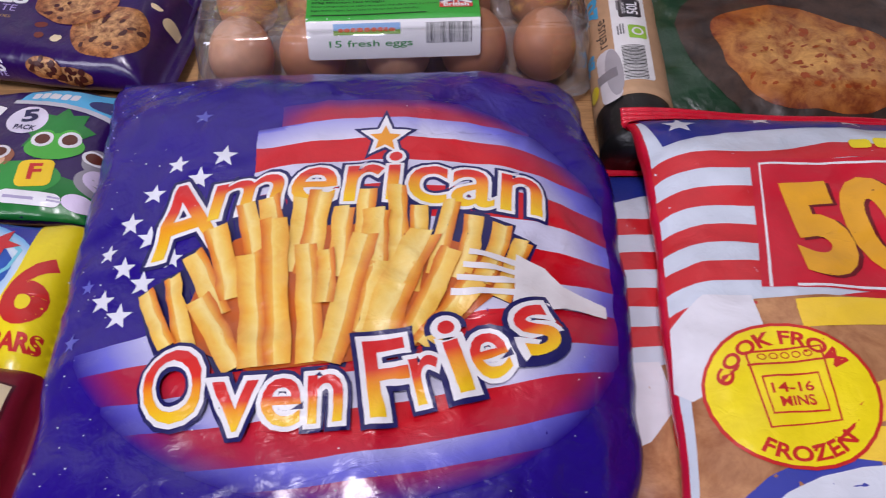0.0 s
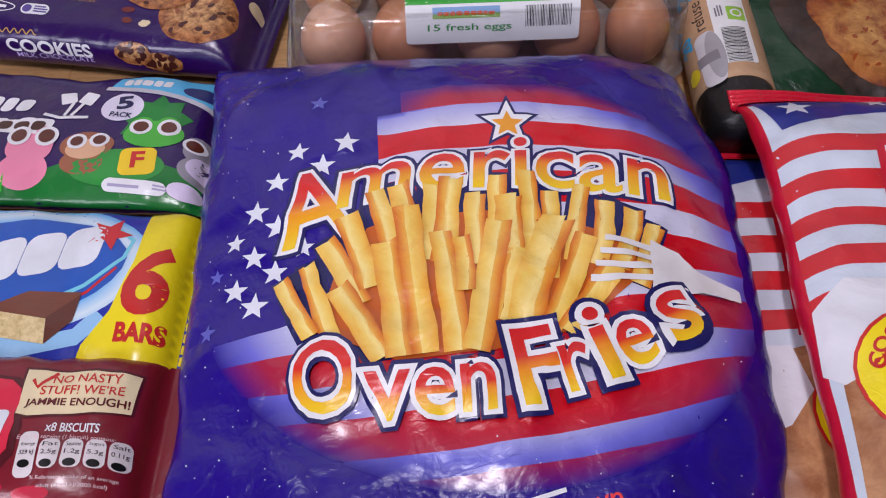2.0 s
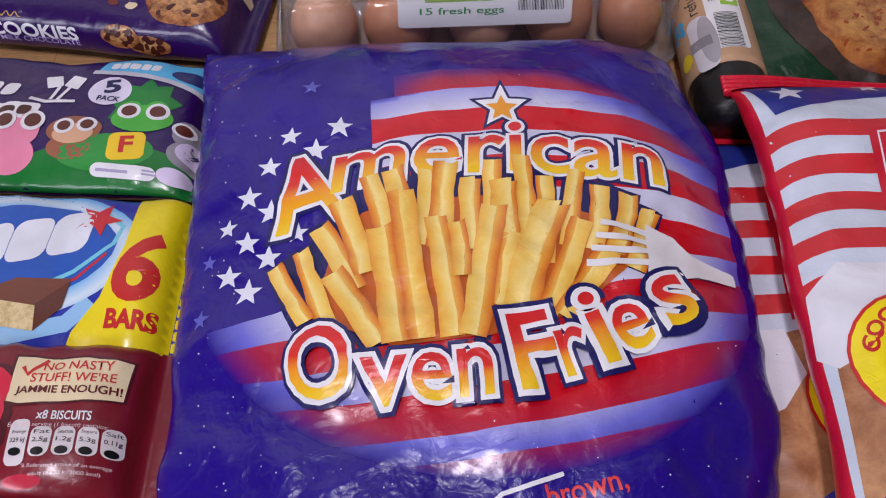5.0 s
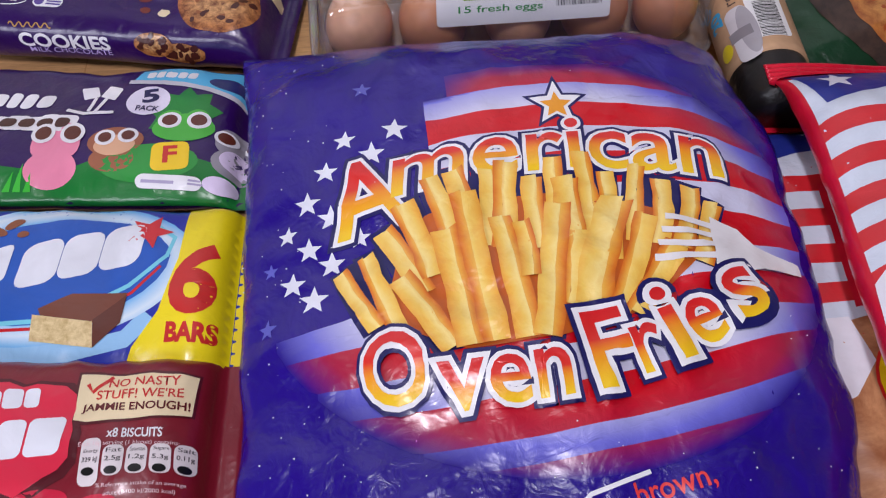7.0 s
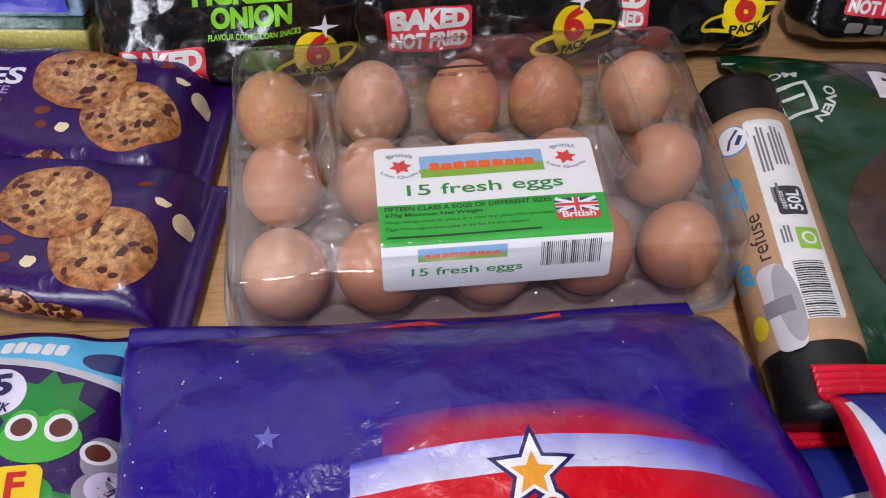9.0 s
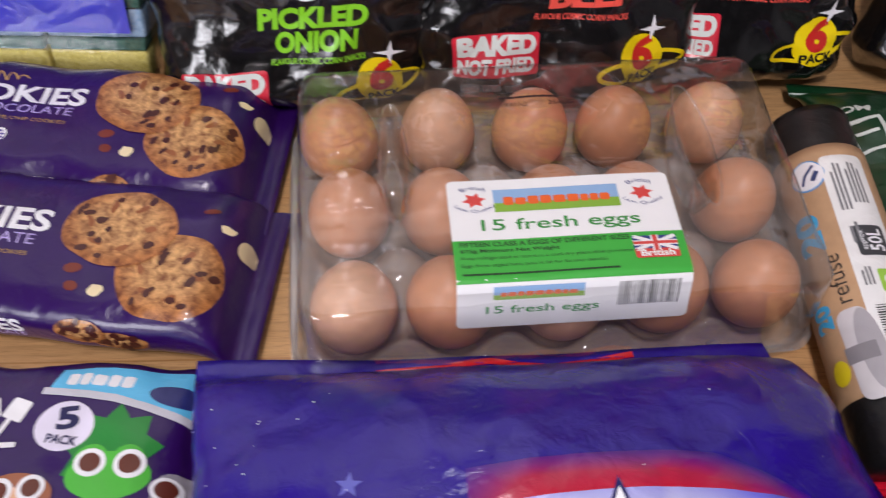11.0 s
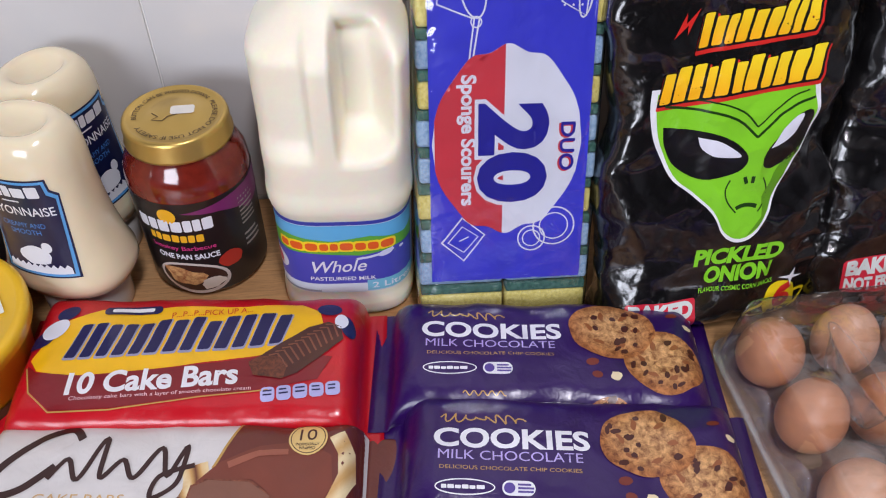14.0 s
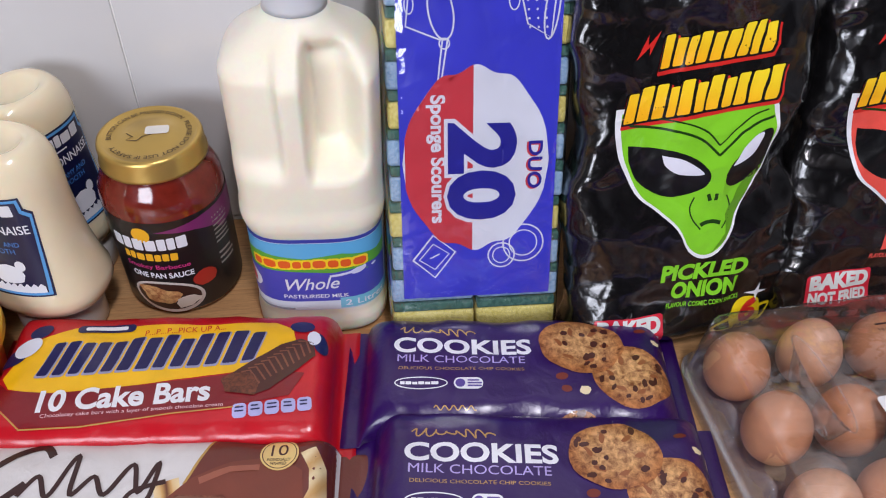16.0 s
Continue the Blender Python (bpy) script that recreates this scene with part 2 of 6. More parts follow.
def glyphs(s, offset):
    """Flat letters of the built-in font: points, faces."""
    key = (s, offset)
    if key not in GLYPHS:
        cu = bpy.data.curves.new("lettering", "FONT")
        cu.body, cu.size, cu.offset, cu.resolution_u = s, 1.0, offset, 4
        ob = bpy.data.objects.new("lettering", cu)
        me = ob.to_mesh()
        GLYPHS[key] = ([(v.co.x, v.co.y) for v in me.vertices], [tuple(p.vertices) for p in me.polygons])
        ob.to_mesh_clear()
        bpy.data.objects.remove(ob)
        bpy.data.curves.remove(cu)
    return GLYPHS[key]


def txt(s, cx, cy, w, h, rot=0, off=0.012, shear=0.0, warp=None):
    """Letters that fill a box of w by h mm round (cx, cy); warp bends the (x, y) in mm."""
    base, _ = glyphs(s, 0.0)
    x0, x1 = min(p[0] for p in base), max(p[0] for p in base)
    y0, y1 = min(p[1] for p in base), max(p[1] for p in base)
    vs, fs = glyphs(s, off)
    c, sn = math.cos(radians(rot)), math.sin(radians(rot))
    out, tone = [], []
    for x, y in vs:
        q = (y - y0) / (y1 - y0)
        px = ((x - x0) / (x1 - x0) - 0.5) * w + shear * (q - 0.5) * h
        py = (q - 0.5) * h
        px, py = cx + px * c - py * sn, cy + px * sn + py * c
        if warp:
            px, py = warp(px, py)
        out.append((px, py))
        tone.append(min(1, max(0, q)))
    return out, fs, tone


def poly(*pts):
    return [tuple(p) for p in pts], [tuple(range(len(pts)))], [0.0] * len(pts)


def ell(cx, cy, rx, ry, rot=0, k=28, wob=0.0, seed=0):
    c, s = math.cos(radians(rot)), math.sin(radians(rot))
    pts = []
    for i in range(k):
        a = 2 * math.pi * i / k
        q = 1 + wob * noise.noise(Vector((math.cos(a) * 1.7 + seed, math.sin(a) * 1.7, seed * 0.7)))
        x, y = rx * q * math.cos(a), ry * q * math.sin(a)
        pts.append((cx + x * c - y * s, cy + x * s + y * c))
    return poly(*pts)


def rect(cx, cy, w, h, rot=0, r=0.0, shear=0.0):
    c, s = math.cos(radians(rot)), math.sin(radians(rot))
    pts = []
    if r:
        for qx, qy, a0 in ((1, -1, -90), (1, 1, 0), (-1, 1, 90), (-1, -1, 180)):
            for k in range(5):
                a = radians(a0 + k * 22.5)
                pts.append((qx * (w / 2 - r) + r * math.cos(a), qy * (h / 2 - r) + r * math.sin(a)))
    else:
        pts = [(-w / 2, -h / 2), (w / 2, -h / 2), (w / 2, h / 2), (-w / 2, h / 2)]
    pts = [(x + shear * y, y) for x, y in pts]
    return poly(*[(cx + x * c - y * s, cy + x * s + y * c) for x, y in pts])


def star(cx, cy, r, rot=90, inner=0.42, k=5):
    pts = []
    for i in range(2 * k):
        a = radians(rot + 180 * i / k)
        q = r if i % 2 == 0 else r * inner
        pts.append((cx + q * math.cos(a), cy + q * math.sin(a)))
    return poly(*pts)


def stroke(pts, w):
    """A band of width w along a line of points."""
    P = [Vector(p) for p in pts]
    L, R = [], []
    for i, p in enumerate(P):
        d = (P[min(i + 1, len(P) - 1)] - P[max(i - 1, 0)])
        d = Vector((-d.y, d.x)).normalized() * w / 2
        L.append(tuple(p + d))
        R.append(tuple(p - d))
    n = len(P)
    return L + R, [(n + i, n + i + 1, i + 1, i) for i in range(n - 1)], [0.0] * (2 * n)


def ring(cx, cy, rx, ry, w, rot=0, k=36):
    pts = ell(cx, cy, rx, ry, rot, k)[0]
    return stroke(pts + pts[:2], w)


def arc_txt(s, cx, cy, r, a0, a1, h, off=0.02):
    """Letters on a circle from angle a0 to a1 (degrees, through the top when a0 > a1)."""
    w = abs(radians(a1 - a0)) * r
    sg = 1 if a0 > a1 else -1

    def bend(x, y):
        a = radians(a0) - sg * (x / w + 0.5) * abs(radians(a1 - a0))
        q = r + sg * y
        return cx + q * math.cos(a), cy + q * math.sin(a)
    return txt(s, 0, 0, w, h, 0, off, warp=bend)


def bars(cx, cy, w, h, n, rot=0, fill=0.55, seed=1):
    """Lines of writing too small to read, as plain bars."""
    rnd = random.Random(seed)
    c, s = math.cos(radians(rot)), math.sin(radians(rot))
    out = []
    for i in range(n):
        y = h / 2 - (i + 0.5) * h / n
        ww = w * rnd.uniform(0.75, 1.0)
        x = -w / 2 + ww / 2
        out.append(rect(cx + x * c - y * s, cy + x * s + y * c, ww, h / n * fill, rot))
    return out


def barcode(cx, cy, w, h, rot=0, n=26, seed=3):
    rnd = random.Random(seed)
    c, s = math.cos(radians(rot)), math.sin(radians(rot))
    out = []
    for i in range(n):
        x = -w / 2 + (i + 0.5) * w / n
        out.append(rect(cx + x * c, cy + x * s, w / n * rnd.choice((0.3, 0.5, 0.7)), h, rot))
    return out


def blocks(cx, cy, w, h, n, rot=0, shear=0.25, gap=0.12, r=1.0, grow=0.0):
    """A brand mark as a row of plain uneven blocks."""
    c, s = math.cos(radians(rot)), math.sin(radians(rot))
    rnd = random.Random(n * 7 + int(w))
    part_w = [rnd.uniform(0.75, 1.3) for _ in range(n)]
    out, x = [], -w / 2
    for i in range(n):
        cell = w * part_w[i] / sum(part_w)
        hh = h * rnd.choice((1.0, 0.86, 0.93, 1.0))
        px, py = x + cell / 2, (hh - h) / 2
        out.append(rect(cx + px * c - py * s, cy + px * s + py * c, cell * (1 - gap * 0.7) + grow, hh + grow, rot, min(r, cell * 0.3), shear))
        x += cell
    return out


def curve(pts, k=7):
    """Points of a smooth line through the given ones."""
    P = [Vector(pts[0])] + [Vector(p) for p in pts] + [Vector(pts[-1])]
    out = []
    for i in range(1, len(P) - 2):
        for j in range(k):
            t = j / k
            a, b, c, d = P[i - 1], P[i], P[i + 1], P[i + 2]
            out.append(tuple(0.5 * ((2 * b) + (c - a) * t + (2 * a - 5 * b + 4 * c - d) * t * t + (3 * b - a - 3 * c + d) * t ** 3)))
    return out + [tuple(P[-1])]


def ink(name, r, g, b, **kw):
    return film("ink_" + name, rgb(r, g, b), **kw)


class Sheet:
    """A surface given by a function of print metres."""
    fine = 0.0045

    def __init__(self, f):
        self.f = f

    def at(self, x, y, off=0.0):
        p = self.f(x, y)
        if off:
            e = 0.0008
            n = (self.f(x + e, y) - self.f(x - e, y)).cross(self.f(x, y + e) - self.f(x, y - e))
            p = p + n.normalized() * off
        return p


def printed(name, geos, skin, mat, parent, layer=1, tone=None, step=0.0045, shift=(0, 0), label=""):
    """Lays flat shapes (mm) on a skin as one printed piece, a hair proud of it."""
    bm = bmesh.new()
    lay = bm.verts.layers.float.new("tone")
    if not isinstance(geos, list):
        geos = [geos]
    for i, (vs, fs, tn) in enumerate(geos):
        made = []
        for (x, y), q in zip(vs, tn):
            v = bm.verts.new(((x + shift[0]) * 0.001, (y + shift[1]) * 0.001, (i % 5) * 0.00002))
            v[lay] = q
            made.append(v)
        for f in fs:
            try:
                bm.faces.new([made[k] for k in f])
            except ValueError:
                pass
    bm.normal_update()
    bmesh.ops.triangulate(bm, faces=[f for f in bm.faces if len(f.verts) > 3], ngon_method="EAR_CLIP")
    bm.normal_update()
    step = min(step, skin.fine)
    for _ in range(8):
        long = [e for e in bm.edges if e.calc_length() > step]
        if not long:
            break
        bmesh.ops.subdivide_edges(bm, edges=long, cuts=1)
        bmesh.ops.triangulate(bm, faces=[f for f in bm.faces if len(f.verts) > 3])
    for f in bm.faces:
        if f.normal.z < 0:
            f.normal_flip()
    for v in bm.verts:
        x, y, z = v.co
        if tone:
            v[lay] = tone(x * 1000 - shift[0], y * 1000 - shift[1])
        v.co = skin.at(x, y, 0.00022 * layer + z)
    return part(name, bm, mat, parent, label)


def each(name, geos, skin, mat, parent, layer=1, *rest, **kw):
    """The same, with an object of its own for every shape."""
    return [printed(name, [g], skin, mat, parent, layer + 0.01 * (i % 3), *rest, **kw) for i, g in enumerate(geos)]


def speckled(name, c1, c2, scale=180, rough=0.4, bump=0.0, rim=None):
    """Printed photo of a crumbly food: two browns in fine blotches, darker towards a rim."""
    key = ("speck", name)
    if key in MATS:
        return MATS[key]
    m, t, b = nodes_of(name)
    n1 = add_noise(t, scale, 6, 0.7, 0.4)
    r = ramp(t, n1.outputs["Fac"], [(0.34, c1), (0.62, c2)])
    col = r.outputs["Color"]
    if rim:
        a = t.nodes.new("ShaderNodeAttribute")
        a.attribute_name = "tone"
        k = ramp(t, a.outputs["Fac"], [(0.45, (1, 1, 1, 1)), (1.0, rim)])
        mx = t.nodes.new("ShaderNodeMix")
        mx.data_type, mx.blend_type = "RGBA", "MULTIPLY"
        mx.inputs["Factor"].default_value = 1.0
        t.links.new(col, mx.inputs["A"])
        t.links.new(k.outputs["Color"], mx.inputs["B"])
        col = mx.outputs["Result"]
    t.links.new(col, b.inputs["Base Color"])
    b.inputs["Roughness"].default_value = rough
    b.inputs["Coat Weight"].default_value = 0.3
    n2 = add_noise(t, 38, 3, 0.5, 0.6)
    add_bump(t, b, [(n2.outputs["Fac"], 0.003), (n1.outputs["Fac"], 0.0003 + bump)], 0.4)
    MATS[key] = m
    return m


WHITE, NAVY, RED = ink("white", 235, 235, 240), ink("navy", 22, 20, 78), ink("red", 205, 26, 38)
YELLOW, BLACK, GREEN = ink("yellow", 250, 226, 20), ink("black", 12, 12, 14), ink("green", 40, 160, 50)
BROWN, GOLD, CREAM = ink("brown", 72, 34, 24), ink("gold", 190, 150, 80), ink("cream", 240, 222, 180)
LOGO_RED = ink("logo_red", 205, 40, 36)

# ---- bag of oven fries ----
fries = thing("oven_fries_bag", pose(-0.044, 0.195, 0, 0, 0, 2.0), "glossy blue plastic bag of frozen oven fries with a flag print", "frozen food bag")
FS = Skin("y", 0.182, 0.1360, 0.0318, slope=0.25, flank=0.10, flare=0.05, corner=0.011, n=2.05, fin=0.011, taper=0.075, tn=2.1, lift=0.35, wr=0.0034, seed=3, crimp=0.0005)
part("bag_film", FS.mesh(), film("deep_blue_bag_film", rgb(36, 10, 132), 0.26, 2.4, 0.45), fries)
DX = (-6, 0)
OVAL = (12, 14, 134, 107)


def oval_edge(x, y):
    d = 1 - math.hypot((x - OVAL[0]) / OVAL[2], (y - OVAL[1]) / OVAL[3])
    soft = d * 116 / (34 if x < 40 or y < 20 else 28)
    if y > stripe(0, x) - 0.5:
        soft *= max(0.0, min(1.0, (x + 40) / 34)) * max(0.0, min(1.0, (117 - y) / 11))
    return max(0.0, min(1.0, soft))


WAVES = {0: (88, 96.6, 100, 95, 86), 2: (62, 70.4, 74, 70, 62), 4: (28, 34, 42, 38.6, 36), 6: (-19, -8, 6, 7.5, 9), 8: (-45, -44, -33, -25.4, -20), 10: (-74, -76, -70, -57.7, -50), 12: (-99, -99, -94, -84, -77)}
WAVE_FIT = {i: np.polyfit((-109, -43, 36, 94, 126), ys, 3) for i, ys in WAVES.items()}


def stripe(i, x):
    """Upper edge of the flag's band i; the even bands are white."""
    if i < 0:
        return stripe(0, x) - 13.5 * i
    if i >= 12:
        return float(np.polyval(WAVE_FIT[12], x)) - 13 * (i - 12)
    a, b = np.polyval(WAVE_FIT[i - i % 2], x), np.polyval(WAVE_FIT[i - i % 2 + 2], x)
    return float(a + (b - a) * (0.46 if i % 2 else 0.0))


def band(i):
    top, bot = [], []
    for k in range(0, 66):
        x = -125 + k * 4.0
        if x < (-44 if i >= 0 else -30) and i < 6:
            continue
        q = 1 - ((x - OVAL[0]) / OVAL[2]) ** 2
        if q <= 0.001:
            continue
        h = OVAL[3] * math.sqrt(q)
        hi, lo = min(stripe(i, x), OVAL[1] + h), max(stripe(i + 1, x), OVAL[1] - h)
        if hi - lo > 0.3:
            top.append((x, hi))
            bot.append((x, lo))
    return poly(*(top + bot[::-1])) if len(top) > 1 else None


BLUE_C = rgb(36, 10, 132)
F_RED = film_tone("flag_red_print", [(0.0, BLUE_C), (0.4, rgb(170, 36, 70)), (1.0, rgb(210, 6, 28))], 0.28, 1.3, 0.5)
F_WHITE = film_tone("flag_white_print", [(0.0, BLUE_C), (0.4, rgb(112, 112, 214)), (1.0, rgb(212, 212, 236))], 0.28, 1.3, 0.5)
each("printed_red_stripe", [b for b in (band(i) for i in range(-1, 16, 2)) if b], FS, F_RED, fries, 1, oval_edge, 0.005, DX)
each("printed_white_stripe", [b for b in (band(i) for i in range(0, 16, 2)) if b], FS, F_WHITE, fries, 1, oval_edge, 0.005, DX)
STARS = ((-61.8, 80.9, 6.5), (-86.4, 80.3, 6), (-73.7, 69.2, 6.8), (-95.9, 63.7, 6), (-104.3, 47.1, 6.5), (-94.2, 37.7, 6.5), (-115.1, 33.5, 5.5), (-104.8, 23.1, 6), (-95.7, 14.5, 6.5), (-82.2, 25.1, 5.5), (-113.1, 7.4, 6.2), (-104.1, -1.8, 7))
each("printed_small_star", [star(x, y, r, 84) for x, y, r in STARS], FS, ink("star_white", 226, 228, 240), fries, 1)
each("printed_faint_star", [star(x, y, r, 84) for x, y, r in ((-70, 109, 5), (-118, -12, 5), (-118, 18, 4))], FS, ink("star_faint", 96, 98, 190), fries, 1, shift=DX)
TITLE_FILL = film_tone("title_fill_print", [(0.05, rgb(250, 206, 30)), (0.45, rgb(245, 150, 30)), (0.62, rgb(226, 50, 40)), (1.0, rgb(214, 30, 36))], 0.28, 1.3, 0.5)
M_TNAVY, M_TWHITE = ink("title_navy", 26, 24, 92), ink("title_white", 240, 240, 244)


def arch(x, y):
    """The upper line of the title rises to the middle and droops to the end."""
    return x + 0.10 * (y - 48), y + 17.5 - 0.0011 * (x - 22) ** 2


def swing(x, y):
    return x, y - 0.9 + 0.0028 * (x + 28) ** 2


for nm, off, mat, layer in (("title_outline", 0.078, M_TNAVY, 2), ("title_edge", 0.044, M_TWHITE, 3), ("title_letters", 0.010, TITLE_FILL, 4)):
    geo = [txt("A", -72, 46.5, 34, 38, 9, off)]
    geo += [txt("merican", 21, 46, 158, 29, 0, off, warp=arch)]
    printed("printed_" + nm, geo, FS, mat, fries, layer, None, 0.003, DX)
printed("printed_star_outline", star(24, 88, 17, 88, 0.45), FS, M_TNAVY, fries, 2, shift=DX)
printed("printed_star_edge", star(24, 88, 13.5, 88, 0.45), FS, M_TWHITE, fries, 3, shift=DX)
printed("printed_star_heart", star(24, 87, 8.2, 88, 0.45), FS, ink("star_orange", 240, 160, 40), fries, 4, shift=DX)

# the printed heap of fries
rf = random.Random(5)
FACE = film_tone("printed_fry_face", [(0.0, rgb(224, 136, 40)), (0.22, rgb(240, 178, 66)), (0.42, rgb(246, 206, 98)), (0.62, rgb(252, 226, 140)), (0.84, rgb(240, 186, 84)), (1.0, rgb(226, 140, 50))], 0.3, 1.2, 0.5, 0.42)
SIDE = film_tone("printed_fry_side", [(0.0, rgb(206, 90, 22)), (0.3, rgb(226, 130, 40)), (0.6, rgb(238, 168, 62)), (1.0, rgb(246, 204, 96))], 0.3, 1.2, 0.5, 0.42)
# each fry: foot x, y, tip x, y, width
REAR = [(-40, 12, -48, 51, 10), (-31, 12, -37, 53, 11), (-27, 12, -21, 52, 10), (-20, 10, -11, 55, 12), (-4, 8, 0, 46, 11), (6, 8, 10, 55, 9), (11, 4, 15, 44, 13), (22, 8, 24, 58, 10), (29, 0, 34, 47, 9), (40, 8, 51, 50, 9), (50, 6, 61, 42, 10), (61, 4, 73, 37, 10), (69, -4, 83, 28, 10)]
FORE = [(-77, -22, -91, 9, 9), (-68, -24, -80, 15, 9), (-56, -8, -71, 26, 11), (-51, 0, -61, 38, 12), (-46, -35, -65, 1, 12), (-39, -35, -44, 23, 13), (-28, -34, -33, 40, 13), (-9, -6, -10, 23, 9), (6, -20, 16, 15, 11), (-15, -34, -18, 27, 12), (-7, -34, 10, 31, 13), (16, -22, 38, 32, 17), (23, -28, 49, 22, 11), (34, -26, 59, 6, 12)]
tips = [(x0, y0, x1, y1, w * 0.94) for x0, y0, x1, y1, w in REAR + FORE]
each("printed_fry_outline", [stroke([(x0, y0), (x1 + (x1 - x0) * 0.03, y1 + 1.8)], w + 4.4) for x0, y0, x1, y1, w in tips], FS, M_TNAVY, fries, 1.6, None, 0.003)
printed("printed_fries_shade", poly((-74, -20), (-66, 8), (-52, 30), (-30, 36), (24, 36), (60, 22), (74, 4), (40, -24), (0, -34), (-40, -36)), FS, film("fries_shade_print", rgb(196, 92, 24)), fries, 4.6)


def fry_strip(x0, y0, x1, y1, w, a, b, wob, tone0, tone1):
    """A strip of a fry between the fractions a and b of its width, with a cut and uneven edges."""
    d = Vector((x1 - x0, y1 - y0))
    n = Vector((d.y, -d.x)).normalized() * w
    L, R, k = [], [], 6
    for i in range(k + 1):
        q = i / k
        p = Vector((x0, y0)) + d * q + n * 0.5 * wob * math.sin(q * 3 + wob * 9)
        L.append(tuple(p + n * (a - 0.5 + rf.uniform(-0.05, 0.05)) - d.normalized() * (0.10 * w * (q == 1))))
        R.append(tuple(p + n * (b - 0.5 + rf.uniform(-0.05, 0.05)) + d.normalized() * (rf.uniform(-0.15, 0.1) * w * (q == 1))))
    return L + R, [(k + 1 + i, k + 2 + i, i + 1, i) for i in range(k)], [tone0] * (k + 1) + [tone1] * (k + 1)


for k, (x0, y0, x1, y1, w) in enumerate(tips):
    lay = (4.9 if k < len(REAR) else 8.2) + 0.42 * (k % 7)
    wob, right = rf.uniform(-0.4, 0.4), rf.random() < 0.6
    cut = rf.uniform(0.6, 0.78) if right else rf.uniform(0.22, 0.4)
    f0, f1 = (0.0, cut) if right else (cut, 1.0)
    s0, s1 = (cut - 0.06, 1.0) if right else (0.0, cut + 0.06)
    t0, t1 = rf.uniform(-0.12, 0.1), rf.uniform(0.3, 0.6)
    printed("printed_fry_side", [fry_strip(x0, y0, x1, y1, w, s0, s1, wob, 0.62 if right else -0.05, -0.05 if right else 0.62)], FS, SIDE, fries, lay, None, 0.0028)
    printed("printed_fry", [fry_strip(x0, y0, x1, y1, w, f0, f1, wob, t0 if right else t1, t1 if right else t0)], FS, FACE, fries, lay + 0.25, None, 0.0028)
fork = [stroke([(62 - q * 3, 19 - q * 6.5), (88, 14 - q * 5)], 3.0) for q in range(4)]
fork.append(poly((84, 20), (98, 14), (108, 6), (128, -2), (128, -8), (106, -6), (92, -10), (80, -8)))
printed("printed_fork", fork, FS, ink("fork_white", 232, 230, 232), fries, 12, shift=DX)
for nm, off, mat, layer in (("title_outline", 0.105, M_TNAVY, 12.4), ("title_edge", 0.062, M_TWHITE, 13.4), ("title_letters", 0.010, TITLE_FILL, 14.4)):
    geo = [txt("O", -64.5, -41, 24, 31, 0, off), txt("v", -38, -51.5, 18, 20, 0, off), txt("e", -18.5, -51, 15.5, 19.5, 0, off), txt("n", -0.5, -50, 13.5, 19.5, 0, off)]
    geo += [txt("F", 25, -41, 17.5, 34, 8, off), txt("r", 42, -42, 12, 20, 13, off), txt("i", 54, -31.5, 6.5, 33, 15, off), txt("e", 69.5, -31, 16.5, 20, 19, off), txt("s", 90.5, -19, 16.5, 23, 25, off)]
    printed("printed_" + nm, geo, FS, mat, fries, layer, None, 0.003, DX)
printed("printed_slogan", txt("brown,", 39, -99, 31, 10, 9, 0.01), FS, ink("slogan_red", 226, 60, 60), fries, 2, shift=DX)
printed("printed_line", stroke([(-6, -108), (6, -99), (31, -92.5)], 1.8), FS, WHITE, fries, 2, shift=DX)
fold = stroke([(-60, 175), (-20, 178), (-8, 179), (20, 175), (60, 179)], 3.0)
printed("red_seal_edge", fold, FS, RED, fries, 1, shift=DX)

# frost beads that cling to the cold bag
beads = bmesh.new()
rb_ = random.Random(17)
for _ in range(150):
    if rb_.random() < 0.5:
        x, y = rb_.gauss(-112, 16), rb_.uniform(-150, 150)
    elif rb_.random() < 0.6:
        x, y = rb_.uniform(-110, 120), rb_.gauss(-104, 22)
    else:
        x, y = rb_.uniform(-120, 125), rb_.uniform(-120, 165)
    r = rb_.uniform(0.00016, 0.00045)
    bmesh.ops.create_icosphere(beads, subdivisions=1, radius=r, matrix=Matrix.Translation(FS.at(x * 0.001, y * 0.001, r * 0.4 + 0.0002)))
tagged(part("frost", beads, solid("white_frost", rgb(236, 240, 246), 0.25, coat=0.5), fries), kind="stuff")

# ---- cookie packs ----
PURPLE = film("purple_wrapper_film", rgb(44, 8, 84), 0.3, 1.4, 0.35)
LILAC = ink("lilac", 186, 170, 226)
COOKIE = speckled("cookie_photo", rgb(116, 62, 32), rgb(228, 176, 116), 210, rim=(0.70, 0.48, 0.34, 1))
CHOC = ink("choc_chip", 74, 32, 26)


